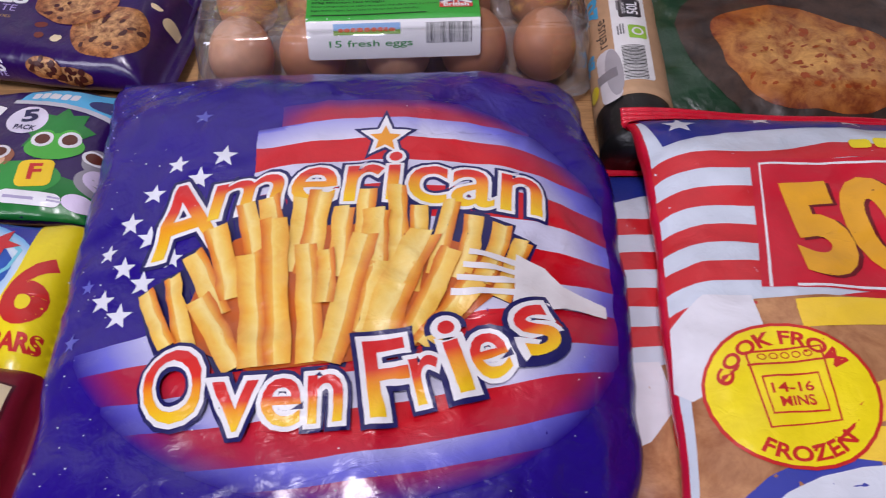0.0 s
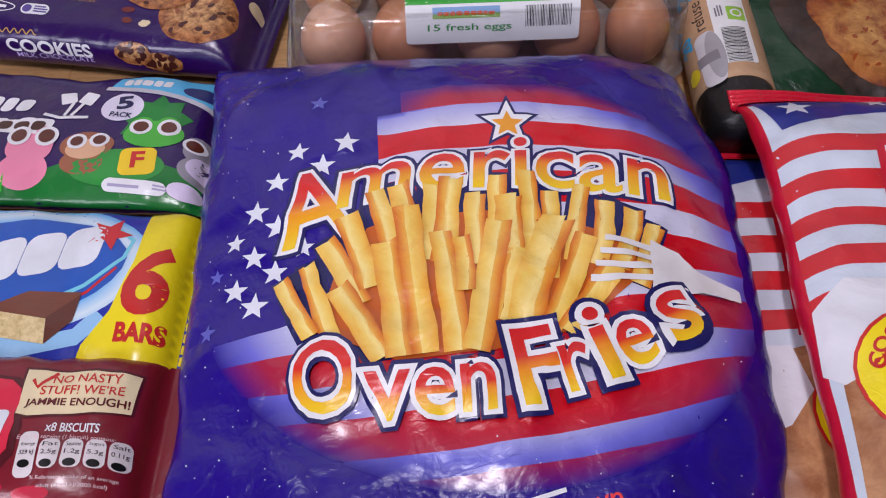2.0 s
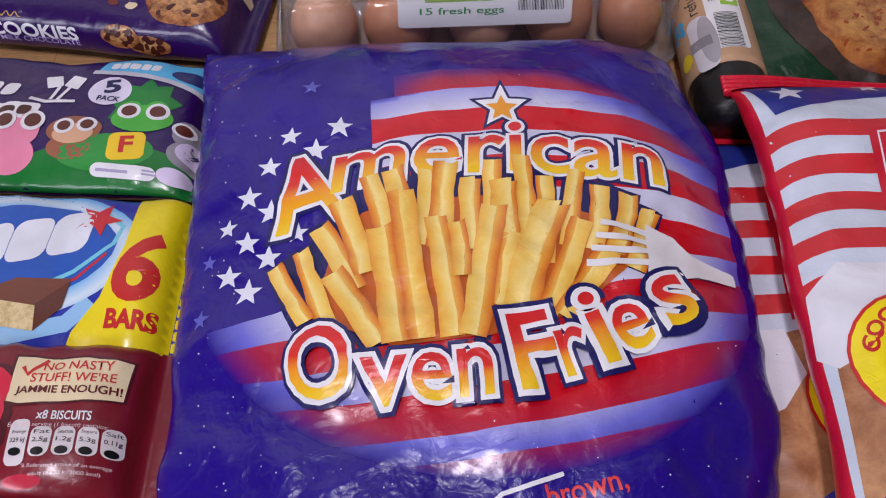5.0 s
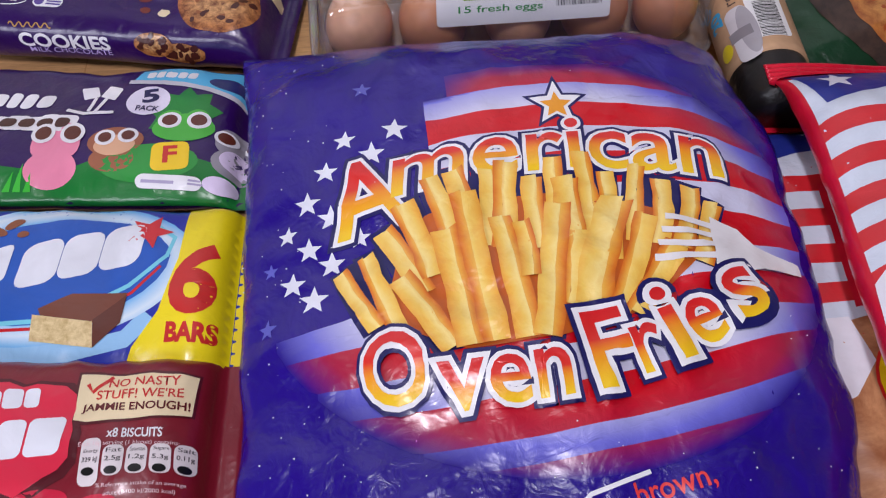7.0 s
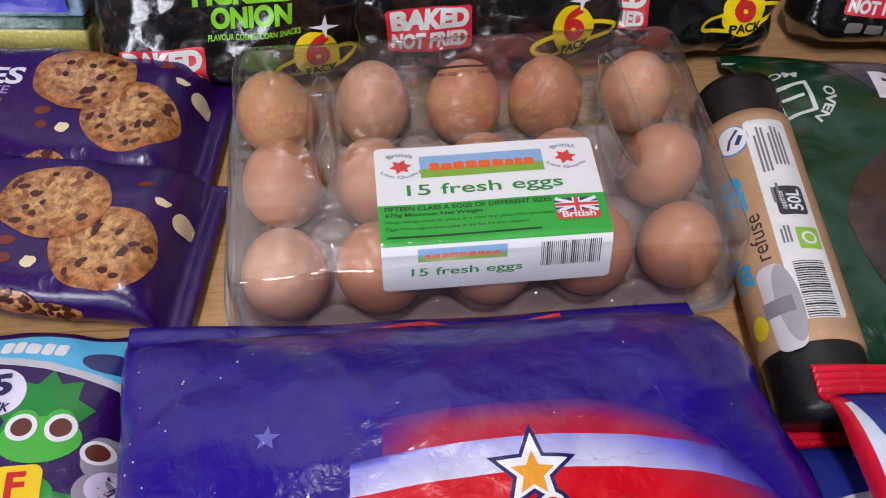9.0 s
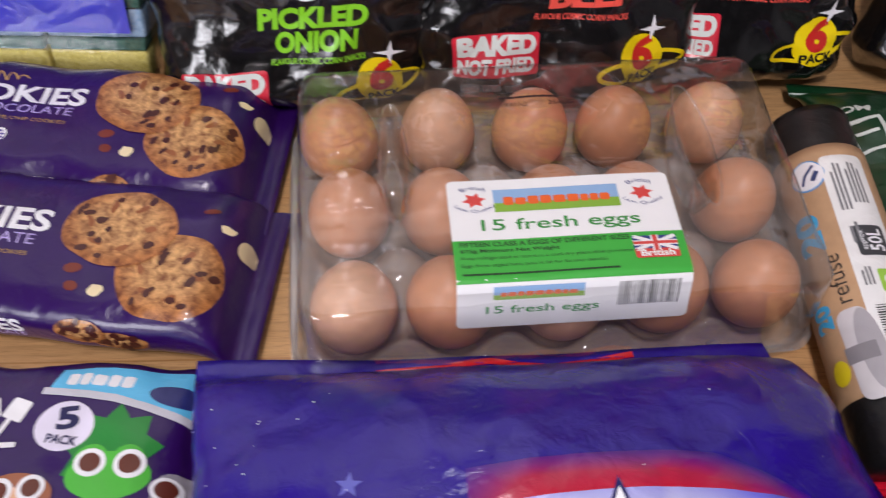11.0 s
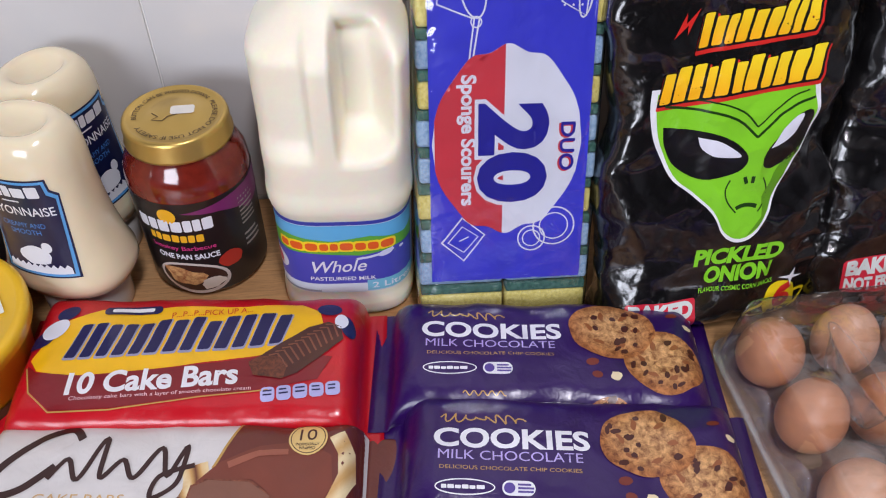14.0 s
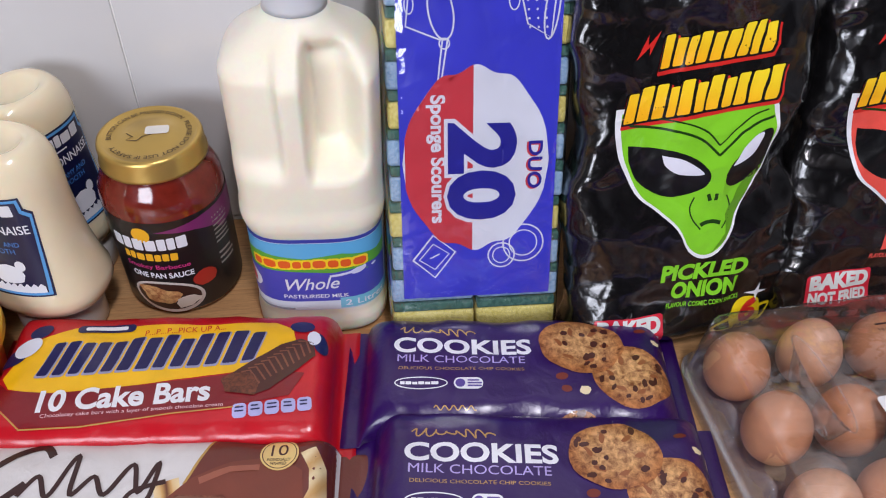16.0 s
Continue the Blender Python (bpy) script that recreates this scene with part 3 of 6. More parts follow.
def cookie_print(sk, ob, cx, cy, rx, ry, seed, layer):
    rnd = random.Random(seed)
    printed("printed_cookie", ell(cx, cy, rx, ry, 0, 40, 0.08, seed), sk, COOKIE, ob, layer, lambda x, y: min(1.0, math.hypot((x - cx) / rx, (y - cy) / ry - 0.12)), 0.003)
    each("printed_crumb_shadow", [ell(cx + rx * 0.55 * math.cos(k), cy + ry * 0.55 * math.sin(k), rx * 0.13, ry * 0.07, k * 40, 10, 0.5, k) for k in range(6)], sk, ink("crumb_brown", 150, 88, 50), ob, layer + 0.5)
    chips = []
    for k in range(13):
        a, q = rnd.uniform(0, 6.28), math.sqrt(rnd.uniform(0.02, 0.75))
        chips.append(ell(cx + rx * q * math.cos(a), cy + ry * q * math.sin(a), rnd.uniform(1.6, 3.3), rnd.uniform(1.2, 2.2), rnd.uniform(0, 90), 9, 0.3, k))
    each("printed_chocolate_chip", chips, sk, CHOC, ob, layer + 1)


class Shifted:
    """A skin whose print sits dy metres off."""
    fine = 0.0035

    def __init__(self, skin, dy):
        self.skin, self.dy = skin, dy

    def at(self, x, y, off=0.0):
        return self.skin.at(x, y + self.dy, off)


def cookie_pack(m, label, seed, dy=0.0):
    ob = thing("cookie_pack", m, label, "biscuits", "purple cookie packs")
    sk = Skin("x", 0.109, 0.041, 0.0185, n=3.6, fin=0.010, taper=0.02, tn=2.0, lift=0.45, wr=0.0019, seed=seed, pinch=0.12, jag=0.0018)
    part("wrapper", sk.mesh(0.0025), PURPLE, ob)
    sk = Shifted(sk, dy)
    printed("brand_mark", [stroke([(-76 + i * 0.5 + 1.2 * math.sin(i * 0.55), 25.5 - i * 0.02 + (2.0 + 1.2 * math.sin(i * 0.11)) * math.sin(i * 0.5)) for i in range(96)], 0.9)], sk, GOLD, ob, 1, label="gold squiggle brand mark")
    printed("printed_name", txt("COOKIES", -36, 12, 86, 11.5, 0, 0.03), sk, WHITE, ob, 1)
    printed("printed_flavour", txt("MILK CHOCOLATE", -37, 1.5, 80, 5.6, 0, 0.0), sk, LILAC, ob, 1)
    printed("printed_small_line", txt("DELICIOUS CHOCOLATE CHIP COOKIES", -37, -6, 78, 2.2, 0, 0.0), sk, GOLD, ob, 1)
    printed("printed_badge", [ring(-62, -17, 16, 4.2, 0.7), *blocks(-63, -17, 24, 2.2, 6, 0, 0, 0.2, 0.4), rect(-33, -17, 18, 8.4, 0, 4)], sk, WHITE, ob, 1)
    printed("printed_badge_detail", [ell(-38, -17, 3, 3), *bars(-29, -17, 9, 6, 3)], sk, ink("badge_purple", 90, 70, 150), ob, 2)
    cookie_print(sk, ob, 69, -10, 25, 22, seed + 5, 1)
    cookie_print(sk, ob, 40, 13, 27, 21.5, seed + 9, 3)
    rnd = random.Random(seed)
    each("printed_chocolate_piece", [ell(25, -11, 4, 2.6, 10), ell(27, -20, 3.2, 2.4, -10), ell(80, 27, 4, 1.8, 10)], sk, ink("milk_choc", 120, 46, 30), ob, 1)
    each("printed_nut", [ell(38, -21, 3.4, 2.8, 0, 12, 0.4, 2), ell(89, 19, 3.2, 2.2, 0, 12, 0.4, 3)], sk, CREAM, ob, 1)
    printed("printed_cocoa_mark", ell(97, 14, 3.0, 5.2, -8), sk, CREAM, ob, 1)
    printed("printed_side_mark", [stroke([(-54 + i * 0.5, -33.5 + 1.4 * math.sin(i * 0.6)) for i in range(52)], 0.7)], sk, GOLD, ob, 1)
    printed("printed_side_name", txt("COOKIES", -22, -43, 54, 9, 0, 0.03), sk, WHITE, ob, 1)
    printed("printed_side_flavour", txt("MILK CHOCOLATE", -20, -50.5, 50, 4, 0, 0.004), sk, LILAC, ob, 1)
    cookie_print(sk, ob, 50, -47, 13, 7, seed + 2, 1)
    cookie_print(sk, ob, 33, -42, 12, 7.5, seed + 3, 3)
    return ob


cookie_pack(pose(-0.2775, 0.4325, 0, 0, 0, -7.5), "purple plastic pack of milk chocolate chip cookies lying on the worktop", 11, -0.0045)
cookie_pack(pose(-0.2775, 0.5075, 0.0, 0, 0, -6.8), "purple cookie pack with crimped ends lying behind another pack", 12)

# ---- red pack of cake bars ----
bars_pack = thing("cake_bar_pack", pose(-0.4965, 0.5235, 0, 0, 0, -4.5), "red plastic pack of ten cake bars with a yellow panel", "cake bars")
PS = Skin("x", 0.116, 0.0485, 0.0195, n=4.6, fin=0.011, taper=0.013, tn=2.0, lift=0.4, wr=0.0016, seed=21, pinch=0.06, jag=0.001)
part("wrapper", PS.mesh(0.0027), film("bright_red_wrapper_film", rgb(192, 16, 32), 0.3, 1.0, 0.4), bars_pack)
printed("printed_yellow_panel", poly((-94, -6), (-90, 10), (-80, 26), (-62, 34), (-20, 36), (30, 36), (64, 38), (76, 30), (80, 14), (70, 2), (40, -4), (10, -8), (-30, -14), (-70, -17), (-88, -14)), PS, ink("panel_yellow", 246, 190, 20), bars_pack, 1)
printed("printed_maroon_panel", poly((-94, -10), (-88, -15), (-60, -17), (-20, -13), (20, -8), (60, -2), (86, -6), (78, -22), (50, -28), (10, -32), (-40, -39), (-74, -40), (-88, -28)), PS, ink("panel_maroon", 128, 20, 30), bars_pack, 2)
printed("printed_gold_line", stroke([(-94, -12), (-88, -29), (-74, -41), (-40, -40), (10, -33), (50, -29)], 0.9), PS, GOLD, bars_pack, 3)
each("brand_mark", [*blocks(-8, 12.0, 132, 25, 13, 4, 0.3, 0.42, 1.4, 1.6)], PS, ink("brand_silver", 160, 160, 190), bars_pack, 3)
each("brand_mark", [*blocks(-8, 12.8, 132, 25, 13, 4, 0.3, 0.42, 1.4)], PS, NAVY, bars_pack, 4)
printed("maker_mark", rect(-42, 33, 36, 6.5, 3, 3), PS, NAVY, bars_pack, 4)
printed("maker_mark_bar", rect(-42, 33, 26, 3, 3, 1), PS, WHITE, bars_pack, 5)
printed("printed_slogan", txt("P...P...P...PICK UP A...", 8, 30.5, 50, 4.6, 6, 0.0), PS, LOGO_RED, bars_pack, 3)
printed("printed_count", txt("10 Cake Bars", -18.5, -20, 98, 14.5, 3.5, 0.03), PS, WHITE, bars_pack, 3)
printed("printed_small_line", txt("Chocolatey cake bars with a layer of smooth chocolate cream", -12, -30.5, 104, 3.2, 3, 0.0), PS, ink("pink_white", 240, 200, 205), bars_pack, 3)
printed("printed_cake_bar", poly((36, -10), (40, -18), (56, -22), (66, -18), (92, 6), (90, 16), (82, 20), (70, 16), (46, -2)), PS, ink("bar_choc", 74, 34, 24), bars_pack, 5)
printed("printed_bar_end", poly((36, -9), (40, -19), (58, -22), (60, -12), (54, -6), (42, -5)), PS, speckled("cut_cake", rgb(70, 32, 20), rgb(120, 64, 40), 300), bars_pack, 6)
each("printed_icing", [stroke([(48 + i * 3.6, -5 + i * 2.5), (53 + i * 3.6, -4 + i * 2.4), (60 + i * 3.2, -14 + i * 2.4)], 1.2) for i in range(10)], PS, ink("icing", 128, 74, 54), bars_pack, 6)
each("printed_navy_shape", [ell(-82, 31, 7, 5, 30), ell(-92, 10, 9, 5, 50), ell(82, 31, 8, 5, -10), ell(94, 16, 4, 9, 15)], PS, ink("shape_navy", 20, 26, 84), bars_pack, 4)
each("printed_pale_shape", [ell(-86, 18, 9, 6, 55), ell(90, 20, 4, 6, 10)], PS, ink("shape_pale", 225, 228, 240), bars_pack, 5)
each("printed_panel_box", [rect(50 + i * 9.4, -32 + i * 0.9, 8.4, 9.5, 5, 2.5) for i in range(5)], PS, ink("guide_lilac", 176, 176, 222), bars_pack, 3)
printed("printed_panel_values", [g for i in range(5) for g in bars(50 + i * 9.4, -31 + i * 0.9, 5.5, 5, 2, 5, 0.4, i)], PS, NAVY, bars_pack, 4)

# ---- white and brown packs of chocolate cake bars ----
CARAMEL, CBROWN = film_tone("caramel_swirl_print", [(0.0, rgb(104, 50, 30)), (0.5, rgb(206, 160, 96)), (1.0, rgb(240, 222, 176))], 0.3, 0.9), ink("wrapper_brown", 108, 48, 36)


def swirl_pack(m, label, seed):
    ob = thing("chocolate_cake_pack", m, label, "cake bars", "chocolate cake packs")
    sk = Skin("x", 0.119, 0.046, 0.017, n=4.6, fin=0.012, taper=0.013, tn=2.0, lift=0.4, wr=0.0016, seed=seed, pinch=0.05, jag=0.001)
    part("wrapper", sk.mesh(0.0027), film("white_brown_wrapper_film", rgb(216, 212, 210), 0.3, 1.0, 0.4), ob)
    printed("printed_brown_field", poly((42, 58), (128, 58), (128, -60), (-118, -60), (-118, -26), (-92, -24), (-60, -29), (-30, -31), (-8, -26), (12, -12), (26, 12), (36, 40)), sk, CBROWN, ob, 1)
    printed("printed_caramel_ribbon", [stroke([(16 - 3 * i + 10 * math.sin(i * 0.55), 16 - i * 7.0) for i in range(8)], 14)], sk, CARAMEL, ob, 2, lambda x, y: 0.5 + 0.5 * math.sin(x * 0.5 + y * 0.2))
    printed("printed_cream_ribbon", [stroke([(92, 36), (98, 24), (99, 10), (92, -8), (80, -22), (64, -34), (40, -44)], 9)], sk, CARAMEL, ob, 2, lambda x, y: 0.75 + 0.25 * math.sin(x * 0.4 - y * 0.3))
    printed("printed_gold_edge", stroke([(44, 58), (36, 40), (26, 14)], 1.5), sk, GOLD, ob, 2)
    printed("printed_bar_top", poly((18, 6), (30, 18), (50, 28), (74, 32), (90, 22), (92, 4), (82, -14), (62, -30), (58, 0), (48, 8), (24, 4)), sk, ink("bar_milk_choc", 122, 58, 40), ob, 3)
    printed("printed_bar_shine", stroke([(34, 16), (50, 23), (66, 24)], 4), sk, ink("bar_shine", 160, 92, 70), ob, 4)
    printed("printed_bar_cut", poly((16, 4), (24, 8), (48, 7), (60, -2), (62, -32), (12, -30)), sk, speckled("sponge_cake_cut", rgb(84, 36, 24), rgb(150, 84, 56), 220), ob, 4)
    printed("printed_cream_layer", poly((17, 3), (25, 7), (47, 6), (59, -2), (58, -9), (16, -5)), sk, ink("cream_layer", 130, 84, 66), ob, 5)
    printed("brand_mark", [stroke(curve([(-50, 33), (-58, 40), (-74, 32), (-90, 12), (-88, -1), (-74, 2), (-60, 16)]), 4.4)], sk, ink("script_brown", 52, 22, 18), ob, 2, label="dark brown swash brand mark")
    printed("brand_mark", [stroke(curve([(-62, 8), (-54, 20), (-46, 8), (-36, 34), (-34, 9), (-24, 20), (-16, 9), (-4, 27), (2, 10), (10, 28), (8, 6), (-4, -3), (-2, 10), (16, 16)]), 2.8)], sk, ink("script_brown", 52, 22, 18), ob, 2.4, label="dark brown wave brand mark")
    printed("printed_kind", txt("CAKE BARS", -42, -3.5, 48, 5.6, 0, 0.0), sk, ink("caption_gold", 206, 168, 112), ob, 2)
    printed("printed_flavour", txt("CHOCOLATE", -42, -14, 66, 7.6, 0, 0.006), sk, ink("caption_gold", 206, 168, 112), ob, 2)
    printed("printed_disc", ell(76, 33.5, 11, 11.5), sk, ink("disc_gold", 236, 204, 130), ob, 5)
    printed("printed_disc_rim", ring(76, 33.5, 9.6, 10.2, 0.5), sk, BROWN, ob, 6)
    printed("printed_disc_count", txt("10", 76, 36, 9.5, 8.6, 0, 0.0), sk, BROWN, ob, 6)
    printed("printed_disc_words", [txt("INDIVIDUALLY", 76, 29, 13, 1.9, 0, 0.02), txt("WRAPPED", 76, 26.4, 9, 1.9, 0, 0.02)], sk, BROWN, ob, 6)
    printed("printed_wave", stroke([(-116, -38), (-90, -34), (-60, -37), (-30, -44), (0, -42)], 5), sk, ink("wave_brown", 132, 66, 52), ob, 2)
    printed("printed_small_box", rect(76, -43, 9, 8, 0, 1.5), sk, WHITE, ob, 2)
    return ob


swirl_pack(pose(-0.5045, 0.433, 0, 0, 0, -5.5), "white and brown pack of chocolate cake bars on the worktop", 31)
swirl_pack(pose(-0.512, 0.337, 0, 0, 0, -4.0), "white and brown cake bar pack with a gold disc", 32)

# ---- multipack of chocolate buttons ----
btn = thing("chocolate_button_multipack", pose(-0.283, 0.3285, 0, 0, 0, -3), "purple multipack of chocolate buttons with bright cartoon-coloured print", "chocolates")
BS = Skin("x", 0.098, 0.049, 0.0115, n=2.6, fin=0.011, taper=0.03, tn=2.2, lift=0.5, wr=0.0024, seed=41, jag=0.001)
part("wrapper", BS.mesh(0.0027), PURPLE, btn)
BO = (4, 0)
printed("printed_green_ground", poly((-100, -53), (-100, -36), (-40, -30), (-10, -34), (14, -24), (34, -28), (50, -22), (70, -26), (96, -22), (96, -53)), BS, ink("leaf_green", 20, 120, 50), btn, 1, shift=BO)
printed("printed_leaf", ell(38, -28, 26, 12, 4), BS, ink("leaf_light", 40, 150, 60), btn, 2, shift=BO)
each("printed_grass", [poly((-98 + i * 5.5, -45), (-94 + i * 5.5, -45), (-95 + i * 5.5 + rf.uniform(-2, 3), -31 + rf.uniform(-4, 4))) for i in range(14)], BS, ink("grass_green", 60, 190, 60), btn, 2, shift=BO)
printed("printed_palm", star(52, 6, 21, 90, 0.72, 9), BS, ink("palm_green", 20, 130, 50), btn, 1.5, shift=BO)
each("printed_pink_shape", [rect(-14, -14, 26, 24, 3, 8), ell(-14, -32, 14, 12)], BS, ink("shape_pink", 238, 140, 170), btn, 2, shift=BO)
each("printed_brown_shape", [ell(18, -14, 15, 10, 5), ell(18, -26, 12, 8)], BS, ink("shape_brown", 160, 96, 66), btn, 2, shift=BO)
printed("printed_tan_shape", ell(18, -17, 11, 7, 5), BS, ink("shape_tan", 226, 176, 140), btn, 3, shift=BO)
each("printed_green_shape", [ell(53, -4, 17, 10, 3), ell(45, 2, 7, 7), ell(60, 2, 7, 7)], BS, ink("shape_green", 70, 180, 60), btn, 2.5, shift=BO)
printed("printed_yellow_shape", rect(49, -24, 20, 18, 5, 4), BS, ink("shape_yellow", 244, 206, 30), btn, 3.2, shift=BO)
printed("printed_letter", txt("F", 49, -23, 6.5, 10, 5, 0.03), BS, LOGO_RED, btn, 4, shift=BO)
each("printed_grey_shape", [rect(82, -10, 22, 18, -3, 7), ell(84, -24, 14, 10)], BS, ink("shape_grey", 150, 146, 156), btn, 2.5, shift=BO)
printed("printed_tag", ell(85, -22, 11, 8), BS, ink("tag_lilac", 222, 208, 236), btn, 3.5, shift=BO)
printed("printed_number", txt("76", 86, -21, 11, 7.6, -6, 0.02), BS, ink("tag_ink", 60, 40, 100), btn, 4, shift=BO)
each("printed_white_disc", [ell(-22, -9, 6.5, 7), ell(-6, -9, 6.5, 7), ell(12, -12, 5.5, 5.5), ell(24, -10, 5.5, 5.5), ell(45, 1, 6.5, 6), ell(61, 1, 6.5, 6), ell(76, -8, 6, 5), ell(90, -7, 6, 5)], BS, WHITE, btn, 3.8, shift=BO)
each("printed_button", [ell(-22, -9, 4.4, 4.8), ell(-6, -9, 4.4, 4.8), ell(12, -12, 3.6, 3.6), ell(24, -10, 3.6, 3.6), ell(45, 1, 4.4, 4), ell(61, 1, 4.4, 4), ell(76, -8, 4.2, 3.6), ell(90, -7, 4.2, 3.6)], BS, ink("button_choc", 96, 44, 30), btn, 4.4, shift=BO)
printed("printed_disc", ell(30, 16.5, 12.5, 11), BS, ink("disc_lilac", 226, 220, 240), btn, 2, shift=BO)
printed("printed_disc_count", txt("5", 31, 20, 8, 9, 8, 0.04), BS, NAVY, btn, 3, shift=BO)
printed("printed_disc_word", txt("PACK", 30.5, 10.5, 13, 3.8, -6, 0.03), BS, NAVY, btn, 3, shift=BO)
each("brand_mark", [*blocks(-50, 18, 56, 11, 6, -3, 0.2, 0.25, 3), *blocks(-38, 0, 62, 9, 6, -3, 0.1, 0.06, 4, 3)], BS, WHITE, btn, 2, shift=BO)
each("brand_mark", blocks(-38, 0, 58, 7, 6, -3, 0.1, 0.22, 3), BS, BROWN, btn, 3, shift=BO)
printed("printed_milk_glass", [rect(-4, 24, 9, 10, 20, 1), rect(8, 24, 9, 10, -20, 1), stroke([(0, 20), (-2, 8)], 2), stroke([(6, 20), (2, 8)], 2), stroke([(-14, 9), (-4, 6), (12, 8)], 2.5)], BS, WHITE, btn, 2, shift=BO)
printed("printed_blue_corner", poly((22, 44), (18, 33), (50, 30), (74, 24), (88, 20), (96, 22), (96, 46)), BS, ink("corner_blue", 90, 190, 235), btn, 1.5, shift=BO)
printed("printed_corner_edge", stroke([(16, 33), (48, 29.5), (74, 23), (92, 18)], 3.5), BS, ink("edge_grey", 200, 200, 210), btn, 2, shift=BO)
each("printed_corner_mark", [*blocks(40, 38, 30, 6, 5, -3, 0.1, 0.2, 1.5)], BS, WHITE, btn, 2.2, shift=BO)
printed("printed_corner_shape", ell(74, 32, 12, 5, -5), BS, ink("corner_navy", 40, 46, 110), btn, 2.4, shift=BO)
printed("printed_corner_spot", ell(88, 33, 6, 4), BS, ink("corner_orange", 226, 110, 40), btn, 2.6, shift=BO)
printed("printed_website_badge", rect(50, -40, 34, 8, -3, 4), BS, WHITE, btn, 4.6, shift=BO)
printed("printed_badge_writing", [*bars(47, -40, 22, 3, 1, -3), *bars(64, -40, 8, 4, 2, -3)], BS, ink("badge_ink", 176, 168, 200), btn, 5, shift=BO)
printed("printed_lilac_badge", ell(76, -40, 9, 5.5, -4), BS, ink("tag_lilac", 222, 208, 236), btn, 4.6, shift=BO)

# ---- multipack of six bars ----
six = thing("chocolate_bar_multipack", pose(-0.288, 0.2245, 0, 0, 0, -2), "blue and yellow multipack of six chocolate bars", "chocolate bars")
XS = Skin("x", 0.105, 0.047, 0.0125, n=3.4, fin=0.011, taper=0.018, tn=2.0, lift=0.5, wr=0.0018, seed=51, jag=0.0014)
part("wrapper", XS.mesh(0.0027), film("royal_blue_wrapper_film", rgb(36, 52, 168), 0.3, 1.0, 0.4), six)
XO = (3, 0)
HALO = film_tone("pale_blue_halo_print", [(0.0, rgb(40, 70, 190)), (0.5, rgb(120, 190, 240)), (1.0, rgb(235, 246, 252))], 0.3)
printed("printed_halo", [stroke([(-60, -30), (-58, 20), (-20, 40), (20, 42), (50, 34), (62, 22), (60, 8)], 10)], XS, HALO, six, 1, lambda x, y: max(0, min(1, 0.5 + 0.4 * math.sin(x * 0.05 + y * 0.09))), shift=XO)
printed("printed_halo_low", [stroke([(-60, -34), (-20, -38), (20, -38), (46, -32), (56, -20)], 9)], XS, HALO, six, 1, lambda x, y: 0.6, shift=XO)
printed("printed_glow", [ring(4, 6, 63, 35, 11, 6)], XS, HALO, six, 1.3, lambda x, y: 0.92 - 0.4 * abs(math.hypot((x - 4) / 63, (y - 6) / 35) - 1) / 0.16, shift=XO)
printed("printed_blue_oval", ell(4, 6, 58, 30, 6), XS, ink("mid_blue", 26, 88, 186), six, 1.6, shift=XO)
printed("printed_oval_rim", [stroke([(-30, -24), (10, -22), (44, -4), (60, 12), (62, 24), (50, 34)], 2.4)], XS, ink("rim_cyan", 120, 210, 230), six, 2, shift=XO)
printed("printed_oval_line", [stroke([(-34, -27), (10, -26), (46, -8), (58, 6)], 1.6)], XS, RED, six, 2.2, shift=XO)
printed("printed_yellow_panel", poly((66, 52), (98, 52), (98, -52), (46, -52), (50, -36), (60, -18), (66, 10)), XS, YELLOW, six, 2.6, shift=XO)
printed("printed_count", txt("6", 75.5, 0, 19, 37, -8, 0.03), XS, LOGO_RED, six, 3.2, shift=XO)
printed("printed_word", txt("BARS", 76, -29, 22, 9.5, 0, 0.045), XS, LOGO_RED, six, 3.2, shift=XO)
printed("printed_red_star", star(49, 28, 12, 70, 0.42), XS, ink("star_red", 214, 44, 50), six, 3, shift=XO)
each("brand_mark", [*blocks(-38, 6, 44, 22, 4, 14, 0.3, 0.08, 5, 0.5), *blocks(18, 14, 60, 24, 3, 14, 0.3, 0.06, 6, 0.5)], XS, ink("mark_white", 232, 236, 245), six, 3, shift=XO)
printed("printed_bar_top", poly((4, -16), (18, -8), (44, -8), (42, -16), (30, -24), (6, -20)), XS, ink("bar_choc_light", 120, 66, 48), six, 3.2, shift=XO)
printed("printed_bar_side", poly((30, -22), (44, -9), (43, -24), (32, -36)), XS, ink("bar_choc_side", 96, 48, 36), six, 3.4, shift=XO)
printed("printed_bar_cut", poly((2, -19), (30, -23), (32, -36), (3, -32)), XS, speckled("nougat_cut", rgb(196, 168, 112), rgb(234, 212, 160), 260), six, 3.5, shift=XO)
each("printed_splash", [ell(-20, 34, 5, 2.5, 30), ell(-28, 30, 6, 2.5, -20), ell(-14, 27, 3, 2)], XS, ink("splash_brown", 140, 80, 50), six, 3, shift=XO)

# ---- maroon biscuit packs ----
MAROON = film("maroon_wrapper_film", rgb(128, 24, 40), 0.32, 1.2, 0.4)


